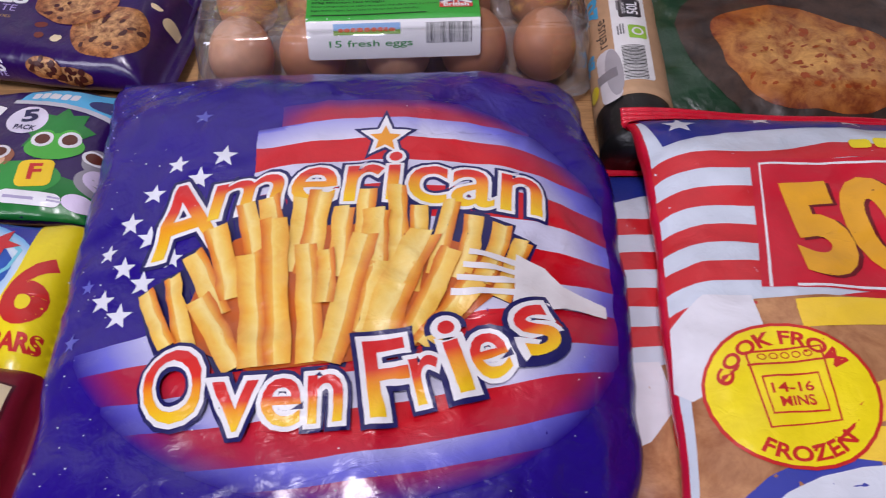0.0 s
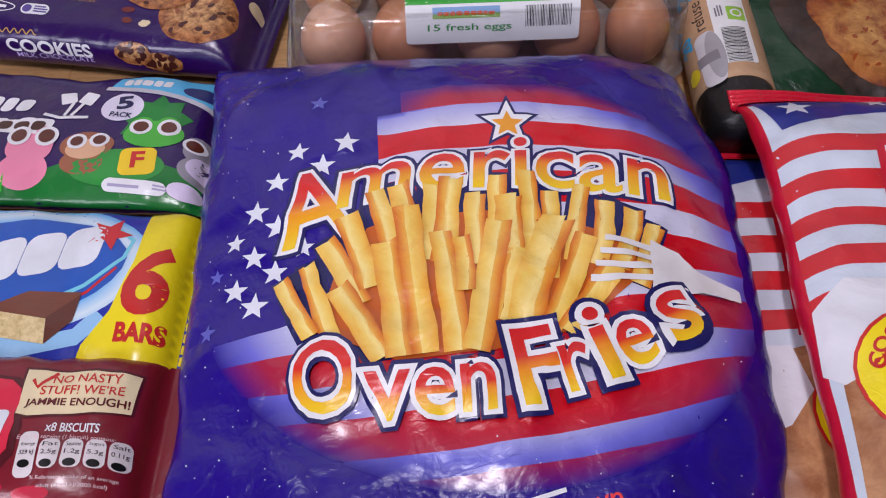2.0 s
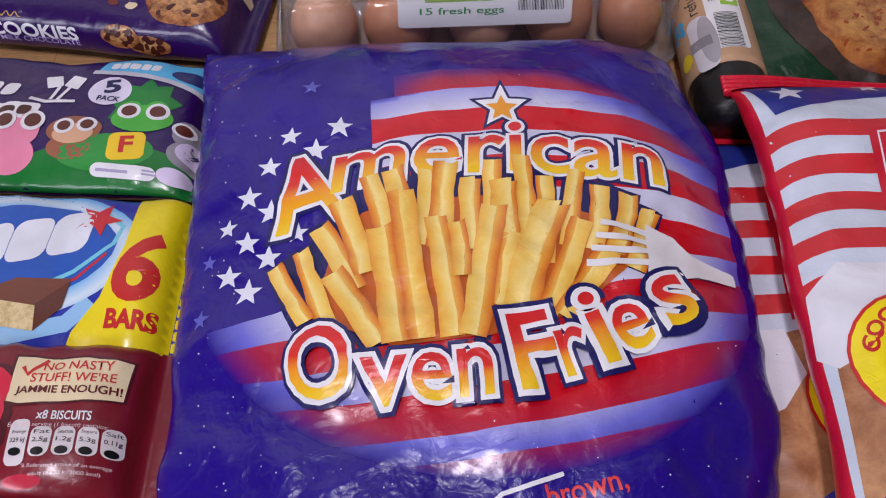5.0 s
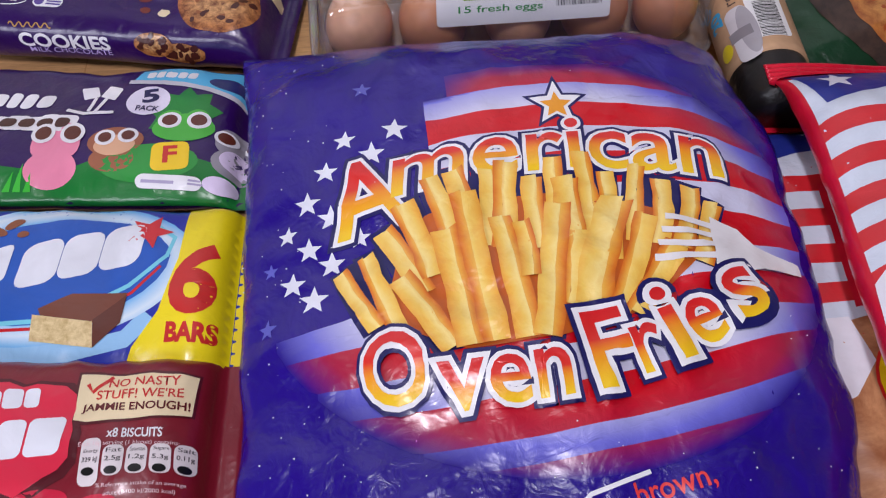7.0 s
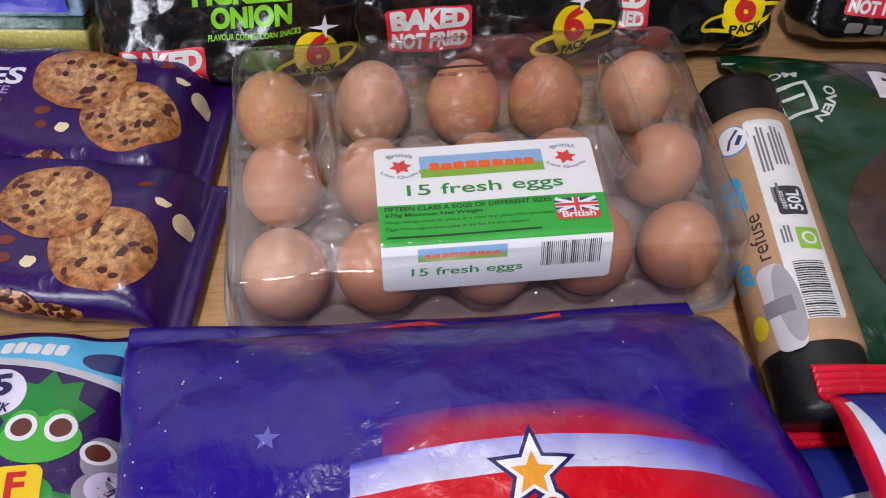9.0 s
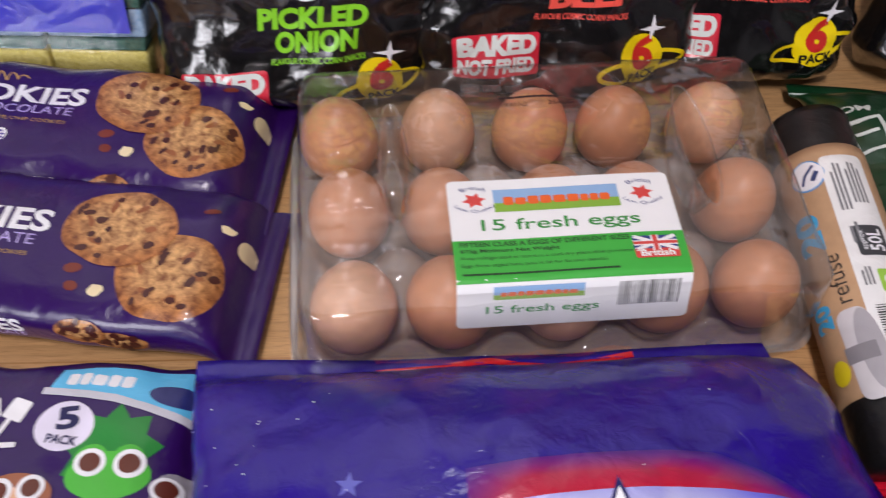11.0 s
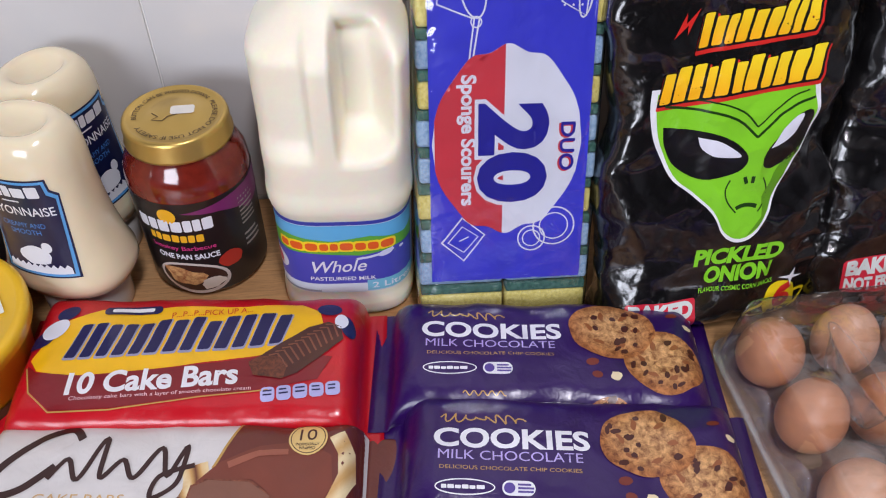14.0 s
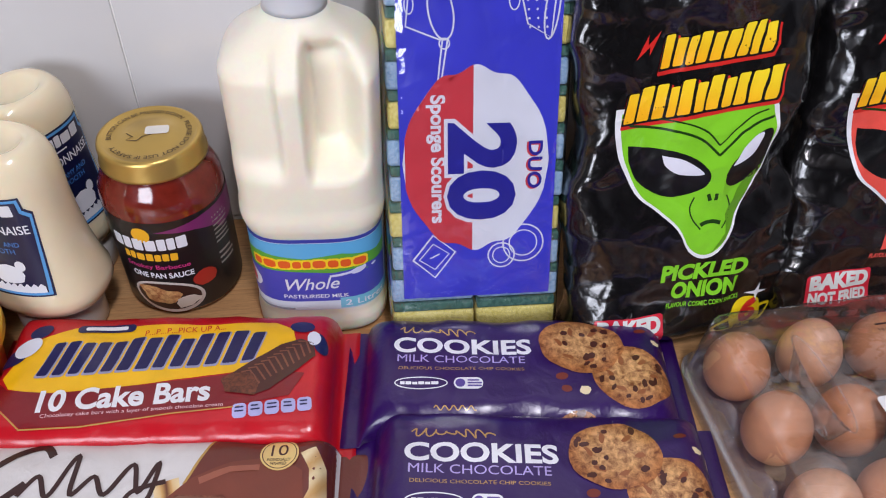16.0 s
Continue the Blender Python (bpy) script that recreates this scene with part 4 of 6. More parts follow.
def jam_pack(m, label, seed):
    ob = thing("jam_biscuit_pack", m, label, "biscuits", "maroon biscuit packs")
    sk = Skin("x", 0.102, 0.036, 0.0165, n=3.2, fin=0.012, taper=0.03, tn=2.0, lift=0.4, wr=0.0032, seed=seed, pinch=0.05, jag=0.0012)
    part("wrapper", sk.mesh(0.0027), MAROON, ob)
    sh = (4, -9)
    note = [(29, 34), (30, 12), (36, 10.5), (60, 13), (78, 15), (79, 33), (60, 34)]
    printed("printed_note_edge", poly(*[(55 + (x - 55) * 1.05, 22 + (y - 22) * 1.12) for x, y in note]), sk, ink("note_edge", 84, 14, 26), ob, 1, shift=sh)
    printed("printed_note", poly(*note), sk, CREAM, ob, 2, shift=sh)
    each("printed_note_line", [txt("NO NASTY", 57, 30, 30, 4.4, 2, 0.01), txt("STUFF! WE'RE", 56, 24, 36, 4.4, 2, 0.01)], sk, LOGO_RED, ob, 3, shift=sh)
    printed("printed_note_last", txt("JAMMIE ENOUGH!", 55, 17.5, 44, 4.6, 2, 0.02), sk, ink("note_maroon", 96, 18, 24), ob, 3, shift=sh)
    printed("printed_tick", [stroke([(33, 29), (36, 25), (43, 33)], 1.8)], sk, LOGO_RED, ob, 3, shift=sh)
    printed("printed_biscuit_count", txt("x8 BISCUITS", 57, 6, 22, 4, 2, 0.02), sk, WHITE, ob, 2, shift=sh)
    printed("printed_serving_line", txt("Each 18g serving (1 biscuit) contains:", 55, 1.2, 40, 2.4, 2, 0.0), sk, ink("pale_pink", 235, 205, 210), ob, 2, shift=sh)
    each("printed_value_box", [rect(41 + i * 9.2, -6.4 + i * 0.5, 8.2, 12.5 + (7 if i == 0 else 0), 3, 3) for i in range(5)], sk, ink("value_white", 228, 220, 222), ob, 2, shift=sh)
    for i, (a, b) in enumerate((("Energy", "329 kJ"), ("Fat", "2.5g"), ("Saturates", "1.2g"), ("Sugars", "5.3g"), ("Salt", "0.11g"))):
        printed("printed_value", [txt(a, 41 + i * 9.2, -2.4 + i * 0.5, 6, 1.8, 3, 0.0), txt(b, 41 + i * 9.2, -6 + i * 0.5, 6.2, 2.4, 3, 0.01)], sk, ink("value_ink", 60, 50, 56), ob, 3, shift=sh)
        printed("printed_value_dot", ell(41 + i * 9.2, -10.5 + i * 0.5, 2.6, 1.7), sk, BLACK, ob, 3, shift=sh)
    printed("printed_intake_lines", [txt("% Reference intake of an average", 62, -15.5, 34, 2.0, 2, 0.0), txt("adult (8400 kJ/2000 kcal)", 62, -18.6, 27, 2.0, 2, 0.0)], sk, ink("pale_pink", 235, 205, 210), ob, 2, shift=sh)
    printed("brand_splash", ell(9, 6, 29, 27, 0, 26, 0.35, seed), sk, ink("splash_dark", 84, 12, 26), ob, 1, shift=sh)
    printed("brand_splash_inner", ell(8, 7, 26, 24, 0, 26, 0.35, seed), sk, ink("splash_red", 222, 44, 72), ob, 2, shift=sh)
    each("brand_mark", [*blocks(2, 22, 24, 9, 3, 4, 0, 0.12, 2), *blocks(7, 4, 42, 17, 3, 4, 0.1, 0.1, 3)], sk, ink("mark_white", 232, 236, 245), ob, 3, shift=sh)
    each("printed_drop", [ell(22, -21, 12, 4, 5), ell(46, -22, 8, 3, 4), ell(-20, -23, 14, 4, 2)], sk, ink("drop_red", 200, 26, 60), ob, 1, shift=sh)
    return ob


jam_pack(pose(-0.287, 0.1465, 0, 0, 0, -2), "maroon plastic pack of jam biscuits with a cream note", 61)
jam_pack(pose(-0.300, 0.0735, 0, 0, 0, -3), "maroon biscuit pack with crumpled end", 62)

# ---- frozen chip bags with a striped flag ----
RED_BAG = film("red_bag_film", rgb(208, 22, 48), 0.3, 1.3, 0.4)
PALE_INK = film("pale_bag_print", rgb(206, 216, 230), 0.3, 1.3, 0.4)


def flag_bag(m, label, seed, thick, bx=-62, by=-12):
    ob = thing("crinkle_fries_bag", m, label, "frozen food bag", "red sealed frozen bags")
    sk = Skin("y", 0.175, 0.105, thick, n=2.5, fin=0.014, taper=0.05, tn=2.0, lift=0.6, wr=0.0026, seed=seed, pinch=0.07, crimp=0.0006)
    part("bag_film", sk.mesh(), RED_BAG, ob)
    printed("printed_pale_field", rect(0, -8, 212, 326), sk, PALE_INK, ob, 0.6)
    printed("printed_seal", rect(0, 167, 240, 17), sk, ink("seal_red", 214, 24, 52), ob, 5, step=0.0022)
    printed("printed_blue_band", poly((-104, 160), (-98, 128), (-60, 136), (-20, 140), (60, 142), (104, 140), (104, 160)), sk, ink("band_blue", 34, 48, 140), ob, 1.5)
    each("printed_star", [star(-86, 146, 9, 80), star(-44, 151, 7, 85), star(0, 151, 8, 85), star(50, 150, 8, 85)], sk, ink("star_white", 226, 228, 240), ob, 2)
    for i in range(5):
        y = 116 - i * 22
        printed("printed_red_stripe", poly(*[(-106 + k * 7, y + 2.5 * math.sin(k * 0.6) + k * 0.6) for k in range(31)], *[(-106 + k * 7, y - 11 + 2.5 * math.sin(k * 0.6) + k * 0.6) for k in range(30, -1, -1)]), sk, ink("flag_red", 206, 36, 44), ob, 1.2)
    printed("printed_panel", poly((-59, 112), (110, 122), (110, 36), (-65, 38)), sk, ink("panel_red", 206, 24, 48), ob, 2)
    printed("printed_panel_line", stroke([(-61, 38), (-55, 109), (100, 119)], 1.4), sk, WHITE, ob, 2.5)
    printed("printed_panel_base", stroke([(-50, 39), (100, 41)], 1.4), sk, WHITE, ob, 2.5)
    printed("printed_number_shade", txt("50", -18, 73, 50, 48, 8, 0.05), sk, ink("shade_maroon", 110, 12, 26), ob, 3)
    printed("printed_number", txt("50", -20, 74, 50, 48, 8, 0.05), sk, ink("number_gold", 236, 170, 40), ob, 3.6)
    printed("printed_asterisk", txt("*", 11, 100, 7, 7, 8, 0.04), sk, WHITE, ob, 3.6)
    each("brand_mark", blocks(20, 127, 60, 8, 5, 3, 0.1, 0.2, 2), sk, YELLOW, ob, 3)
    printed("printed_wooden_board", poly((-100, 6), (-70, 32), (-40, 34), (110, 34), (110, -160), (-106, -160)), sk, speckled("board_photo", rgb(150, 92, 56), rgb(204, 150, 104), 40), ob, 1.6)
    printed("printed_bowl", poly((-106, 22), (-90, 36), (-70, 34), (-66, 10), (-80, -6), (-100, -14), (-108, -8)), sk, ink("bowl_white", 226, 226, 234), ob, 2.2)
    printed("printed_plate", ell(-20, -96, 82, 62, -10), sk, ink("plate_blue", 60, 70, 170), ob, 2)
    printed("printed_plate_face", ell(-18, -98, 76, 57, -10), sk, ink("plate_white", 222, 228, 240), ob, 2.4)
    rb = random.Random(seed)
    each("printed_chip", [stroke([(-50 + rb.uniform(0, 90), -20 + rb.uniform(-90, 44)), (10 + rb.uniform(0, 90), -10 + rb.uniform(-90, 40))], 15) for i in range(16)], sk, film_tone("chip_photo", [(0, rgb(250, 210, 60)), (1, rgb(250, 210, 60))]), ob, 2.8)
    each("printed_chip", [stroke([(-52, 26 - i * 3), (0, 30 - i * 2), (60, 22)], 11) for i in range(2)], sk, film_tone("chip_photo", [(0, rgb(250, 210, 60)), (1, rgb(250, 210, 60))]), ob, 3.2)
    badge = (bx + 62, by + 12)
    printed("printed_badge_rim", ell(-62, -12, 34, 32, -8), sk, LOGO_RED, ob, 4.2, shift=badge)
    printed("printed_badge", ell(-62, -12, 32.5, 30.5, -8), sk, YELLOW, ob, 4.6, shift=badge)
    printed("printed_badge_top", arc_txt("COOK FROM", -62, -12, 25, 172, 30, 6, 0.03), sk, LOGO_RED, ob, 5, shift=badge)
    printed("printed_badge_base", arc_txt("FROZEN", -62, -12, 25.5, 238, 318, 6, 0.03), sk, LOGO_RED, ob, 5, shift=badge)
    printed("printed_oven", [stroke([(-77, 6), (-47, 9), (-45, -23), (-72, -27), (-77, 6), (-60, 7.6)], 1.0), stroke([(-77, 0), (-46, 3)], 0.9), stroke([(-72, -5), (-50, -3), (-49, -19), (-70, -21), (-72, -5), (-60, -4)], 0.9)] + [ring(-71 + i * 4.6, 4 + i * 0.4, 1.6, 1.3, 0.5) for i in range(5)], sk, LOGO_RED, ob, 5, shift=badge)
    printed("printed_minutes", [txt("14-16", -61, -9.5, 16, 4.2, 5, 0.02), txt("MINS", -60, -15.5, 13, 4.2, 5, 0.02)], sk, LOGO_RED, ob, 5.2, shift=badge)
    return ob


flag_bag(pose(0.173, 0.146, 0.0, 0, 0, 1), "bag of frozen fries with a red crimped seal, partly covered", 71, 0.016, -36, -5)
flag_bag(pose(0.203, 0.150, 0.031, 0, 0, -3.4), "red sealed bag of frozen fries lying on a like bag", 72, 0.022)

# ---- green bag of baked potatoes ----
gb = thing("baked_potato_bag", pose(0.219, 0.424, 0.0, 0, 0, -7), "dark green plastic bag of frozen baked potatoes", "frozen food bag")
GS = Skin("y", 0.118, 0.097, 0.022, pinch=0.10, n=2.4, fin=0.012, taper=0.05, tn=2.0, lift=0.5, wr=0.0032, seed=81)
part("bag_film", GS.mesh(), film("dark_green_bag_film", rgb(12, 58, 32), 0.3, 1.3, 0.4), gb)
printed("printed_grey_panel", poly((-66, 106), (96, 106), (96, 30), (10, 28), (-34, 54)), GS, ink("panel_grey", 72, 72, 82), gb, 1)
printed("printed_name", txt("BAKED", 2, 66, 78, 22, -3, 0.05), GS, WHITE, gb, 2)
printed("printed_line", txt("Crispy", -16, 49, 30, 6, -3, 0.0), GS, WHITE, gb, 2)
printed("printed_dark_skin", ell(30, -26, 96, 76, 8, 30, 0.12, 4), GS, speckled("potato_skin_photo", rgb(40, 28, 24), rgb(74, 54, 44), 60), gb, 2)
printed("printed_potato", ell(8, -46, 58, 42, -8, 64, 0.16, 3), GS, speckled("potato_photo", rgb(140, 62, 22), rgb(220, 166, 92), 62, rim=(0.62, 0.36, 0.2, 1)), gb, 3, lambda x, y: min(1.0, math.hypot((x - 8) / 58, (y + 46) / 42)), 0.004)
each("printed_brown_patch", [ell(rf.uniform(-34, 46), rf.uniform(-74, -18), rf.uniform(0.8, 4), rf.uniform(0.6, 2.2), rf.uniform(0, 90), 13, 0.5, i) for i in range(60)], GS, ink("patch_brown", 160, 72, 26), gb, 4)
printed("printed_stamp_oven", [stroke([(-74, 74), (-56, 78), (-54, 58), (-70, 54), (-74, 74), (-66, 75.5)], 3), stroke([(-70, 66), (-58, 68)], 2)], GS, ink("stamp_white", 210, 216, 212), gb, 2, shift=(-18, -8))
printed("printed_stamp_word", [arc_txt("FROM", -64, 67, 19, 150, 72, 5, 0.03), arc_txt("OVEN", -64, 67, 19, 20, -60, 5, 0.03)], GS, ink("stamp_white", 210, 216, 212), gb, 2, shift=(-18, -8))
printed("printed_pale_rim", stroke([(-104, 108), (-60, 111), (20, 112)], 2.2), GS, ink("rim_pale", 190, 204, 196), gb, 1)

# ---- roll of refuse sacks ----
roll = thing("refuse_sack_roll", pose(0.1165, 0.417, 0.0235, 0, 0, -2.0), "roll of black refuse sacks in a brown paper sleeve", "refuse sacks")
RR = 0.0235


def tube(r, y0, y1, k=40, ny=24, wob=0.0, seed=0):
    rows = []
    for j in range(ny + 1):
        y = y0 + (y1 - y0) * j / ny
        rows.append([((r + wob * noise.noise(Vector((math.cos(2 * math.pi * i / k) * 2, y * 60, seed)))) * math.cos(2 * math.pi * i / k), y, (r + wob * noise.noise(Vector((math.sin(2 * math.pi * i / k) * 2, y * 60, seed + 3)))) * math.sin(2 * math.pi * i / k)) for i in range(k)])
    return loft(rows)


part("sack_roll", tube(RR - 0.0012, -0.104, 0.088, 40, 40, 0.0008, 4), film("black_sack_film", rgb(22, 21, 22), 0.42, 1.6, 0.1), roll)
part("paper_sleeve", tube(RR, -0.074, 0.060), solid("brown_kraft_paper", rgb(190, 152, 116), 0.7, amount=0.08, scale=120, bump=0.0002), roll, "brown kraft paper sleeve")
TS = Sheet(lambda x, y: Vector((RR * math.sin(x / RR), y, RR * math.cos(x / RR))))
RO = (-10, -9)
printed("printed_label", rect(9, 3, 22, 116, 0, 3), TS, ink("label_white", 232, 232, 232, rough=0.5, coat=0.0), roll, 1, shift=RO)
each("printed_label_line", [*bars(4, 42, 30, 6, 3, 90), *bars(12, 44, 26, 8, 4, 90), *bars(4, 14, 12, 5, 2, 90), *bars(3, -10, 10, 5, 3, 90)], TS, ink("line_grey", 120, 120, 124), roll, 2, shift=RO)
printed("printed_size_box", rect(10, 9, 14, 17, 0, 2), TS, ink("box_dark", 52, 54, 60), roll, 2, shift=RO)
printed("printed_size", [txt("50L", 11.5, 9, 12, 6.5, 90, 0.02), txt("approx", 6.5, 9, 11, 2.6, 90, 0.0)], TS, WHITE, roll, 3, shift=RO)
printed("printed_green_box", rect(13, -13, 11, 12, 0, 1), TS, ink("box_green", 150, 200, 70), roll, 2, shift=RO)
printed("printed_green_mark", ring(13, -13, 3, 3, 1.2), TS, WHITE, roll, 3, shift=RO)
each("barcode_bar", barcode(9, -40, 30, 14, 90, 24, 8), TS, BLACK, roll, 2, shift=RO)
printed("printed_word", txt("refuse", -10, -8, 26, 8, 90, 0.0), TS, ink("word_ink", 60, 52, 48), roll, 1, shift=RO)
printed("printed_count", txt("20", -17, 20, 20, 12, 90, 0.05), TS, ink("count_blue", 60, 170, 220), roll, 1, shift=RO)
printed("printed_blue_mark", txt("20", -23, -24, 12, 10, 90, 0.05), TS, ink("count_blue", 60, 170, 220), roll, 1, shift=RO)
printed("brand_disc_rim", ell(-9, 52, 8.6, 9.2), TS, ink("disc_blue", 70, 150, 210), roll, 1, shift=RO)
printed("brand_disc", ell(-9, 52, 7.8, 8.4), TS, WHITE, roll, 2, shift=RO)
printed("brand_mark", [stroke([(-12, 47), (-10, 52), (-5, 57)], 1.4), stroke([(-7, 48), (-4, 53)], 2.4)], TS, ink("disc_ink", 40, 60, 110), roll, 3, shift=RO)
printed("printed_bin", rect(-8, -46, 14, 44, 3, 5), TS, ink("bin_white", 206, 202, 206), roll, 1.4, shift=RO)
printed("printed_bin_lid", ell(-4, -45, 5.5, 20, 3), TS, ink("bin_grey", 166, 162, 168), roll, 2, shift=RO)
printed("printed_bin_band", rect(-9, -46, 14, 8, 3), TS, ink("bin_band", 132, 128, 134), roll, 2.4, shift=RO)
printed("printed_yellow_spot", ell(-21, -52, 5, 6), TS, ink("spot_yellow", 236, 214, 40), roll, 2, shift=RO)

# ---- box of fifteen eggs ----
BX, BY, BROT = -0.0335, 0.4525, 3.3
BOX = pose(BX, BY, 0, 0, 0, BROT)
M_SHELL = solid("brown_eggshell", rgb(208, 144, 104), 0.42, amount=0.10, scale=140, bump=0.00012, sss=0.15)
M_SHELL_DARK = solid("dark_brown_eggshell", rgb(192, 122, 84), 0.42, amount=0.10, scale=140, bump=0.00012, sss=0.15)
M_SHELL_PALE = solid("pale_brown_eggshell", rgb(224, 172, 138), 0.42, amount=0.12, scale=140, bump=0.00012, sss=0.15)
re_ = random.Random(9)
for i in range(5):
    for j in range(3):
        k = 0.0203 + re_.uniform(-0.0006, 0.0006)
        prof = []
        for a in range(25):
            t = math.pi * a / 24
            prof.append((max(0.00005, k * math.sin(t) * (1 + 0.10 * math.cos(t))), 0.0275 - 0.0252 * math.cos(t)))
        egg = part("egg", lathe(prof, 40), re_.choice((M_SHELL, M_SHELL_DARK, M_SHELL_PALE, M_SHELL)))
        egg.matrix_world = BOX @ pose(-0.0985 + 0.0490 * i, -0.0520 + 0.0515 * j, 0.0, re_.uniform(-6, 6), re_.uniform(-6, 6), re_.uniform(0, 360))
        egg.location.z = 0.0012
        tagged(egg, "smooth brown hen's egg standing in the clear box", "egg", "eggs in the clear box")


def thin_plastic(name, tint, haze, rough, bump):
    """Thin clear sheet: lets light through, with gloss by Fresnel and a little haze."""
    m = bpy.data.materials.new(name)
    m.use_nodes = True
    t = m.node_tree
    t.nodes.remove(t.nodes["Principled BSDF"])
    out = t.nodes["Material Output"]
    tr = t.nodes.new("ShaderNodeBsdfTransparent")
    tr.inputs["Color"].default_value = tint
    gl = t.nodes.new("ShaderNodeBsdfGlossy")
    gl.inputs["Roughness"].default_value = rough
    df = t.nodes.new("ShaderNodeBsdfDiffuse")
    df.inputs["Color"].default_value = (0.75, 0.76, 0.78, 1)
    fr = t.nodes.new("ShaderNodeLayerWeight")
    fr.inputs["Blend"].default_value = 0.5
    pw = t.nodes.new("ShaderNodeMath")
    pw.operation, pw.inputs[1].default_value = "POWER", 2.6
    ad = t.nodes.new("ShaderNodeMath")
    ad.operation, ad.use_clamp, ad.inputs[1].default_value, ad.inputs[2].default_value = "MULTIPLY_ADD", True, 0.85, 0.11
    t.links.new(fr.outputs["Facing"], pw.inputs[0])
    t.links.new(pw.outputs[0], ad.inputs[0])
    n = add_noise(t, 40, 3, 0.5, 0.5)
    bp = t.nodes.new("ShaderNodeBump")
    bp.inputs["Strength"].default_value, bp.inputs["Distance"].default_value = 0.5, bump
    t.links.new(n.outputs["Fac"], bp.inputs["Height"])
    for s in (gl, fr):
        t.links.new(bp.outputs["Normal"], s.inputs["Normal"])
    m1, m2 = t.nodes.new("ShaderNodeMixShader"), t.nodes.new("ShaderNodeMixShader")
    m1.inputs["Fac"].default_value = haze
    t.links.new(tr.outputs[0], m1.inputs[1])
    t.links.new(df.outputs[0], m1.inputs[2])
    t.links.new(ad.outputs[0], m2.inputs["Fac"])
    t.links.new(m1.outputs[0], m2.inputs[1])
    t.links.new(gl.outputs[0], m2.inputs[2])
    t.links.new(m2.outputs[0], out.inputs["Surface"])
    return m


M_CLEAR = thin_plastic("clear_egg_box_plastic", (0.98, 0.98, 0.985, 1), 0.022, 0.025, 0.0018)
M_EDGE = thin_plastic("thick_edge_plastic", (0.93, 0.935, 0.94, 1), 0.16, 0.05, 0.0008)
M_TRAY = thin_plastic("grey_tray_plastic", (0.86, 0.86, 0.87, 1), 0.24, 0.05, 0.0014)
HX, HY = 0.1275, 0.0805


def smooth(q):
    q = max(0.0, min(1.0, q))
    return q * q * (3 - 2 * q)


def inset(x, y, r=0.018):
    """Distance inside the box's rounded outline."""
    qx, qy = abs(x) - (HX - r), abs(y) - (HY - r)
    return r - (math.hypot(max(qx, 0), max(qy, 0)) + min(max(qx, qy), 0))


DENTS = ((-0.0740, 0.010, 0.0058, 0.030), (0.0740, 0.012, 0.0064, 0.032))


def lid_z(x, y):
    d = inset(x, y)
    w = 0.5 + 0.5 * math.cos(2 * math.pi * (x + 0.074) / 0.049) if abs(y) > abs(x) * 0.6 else 0.5 + 0.5 * math.cos(2 * math.pi * (y + 0.026) / 0.0515)
    z = 0.0095 + 0.0465 * smooth((d - 0.0012 - 0.0010 * w) / 0.0085)
    z += 0.0025 * smooth((y + 0.036) / 0.020) * smooth((d - 0.0030) / 0.014)
    dome = max(0.0, math.cos(2 * math.pi * (x + 0.0985) / 0.049)) * max(0.0, math.cos(2 * math.pi * (y + 0.052) / 0.0515))
    z += 0.0010 * dome * smooth((d - 0.010) / 0.012) * (0.2 if abs(x) < 0.06 and y < 0 else 1.0)
    for cx, cy, rx, ry in DENTS:
        q = math.hypot((x - cx) / rx, (y - cy) / ry)
        z -= 0.027 * smooth((1.15 - q) / 0.40)
    return z


def height_sheet(f, nx, ny, drop=None):
    bm = bmesh.new()
    rows = []
    for j in range(ny + 1):
        for_row = []
        for i in range(nx + 1):
            x, y = -HX + 2 * HX * i / nx, -HY + 2 * HY * j / ny
            d = inset(x, y)
            if d < 0:
                k = 1 + d / math.hypot(x, y)
                x, y = x * k, y * k
            for_row.append(bm.verts.new((x, y, f(x, y))))
        rows.append(for_row)
    for a, b in zip(rows, rows[1:]):
        for i in range(nx):
            bm.faces.new((a[i], a[i + 1], b[i + 1], b[i]))
    return bm


egg_box = thing("egg_box", BOX, "clear plastic egg box with a white and green paper label", "egg box")
part("lid", height_sheet(lid_z, 200, 120), M_CLEAR, egg_box)


def tray_z(x, y):
    d = inset(x, y)
    cups = 0.5 + 0.25 * (math.cos(2 * math.pi * (x + 0.0985) / 0.049) + math.cos(2 * math.pi * (y + 0.0005) / 0.0515))
    return 0.0085 * (1 - smooth((d - 0.008) / 0.008)) + smooth((d - 0.008) / 0.008) * (0.024 - 0.0225 * smooth(cups * 1.25))


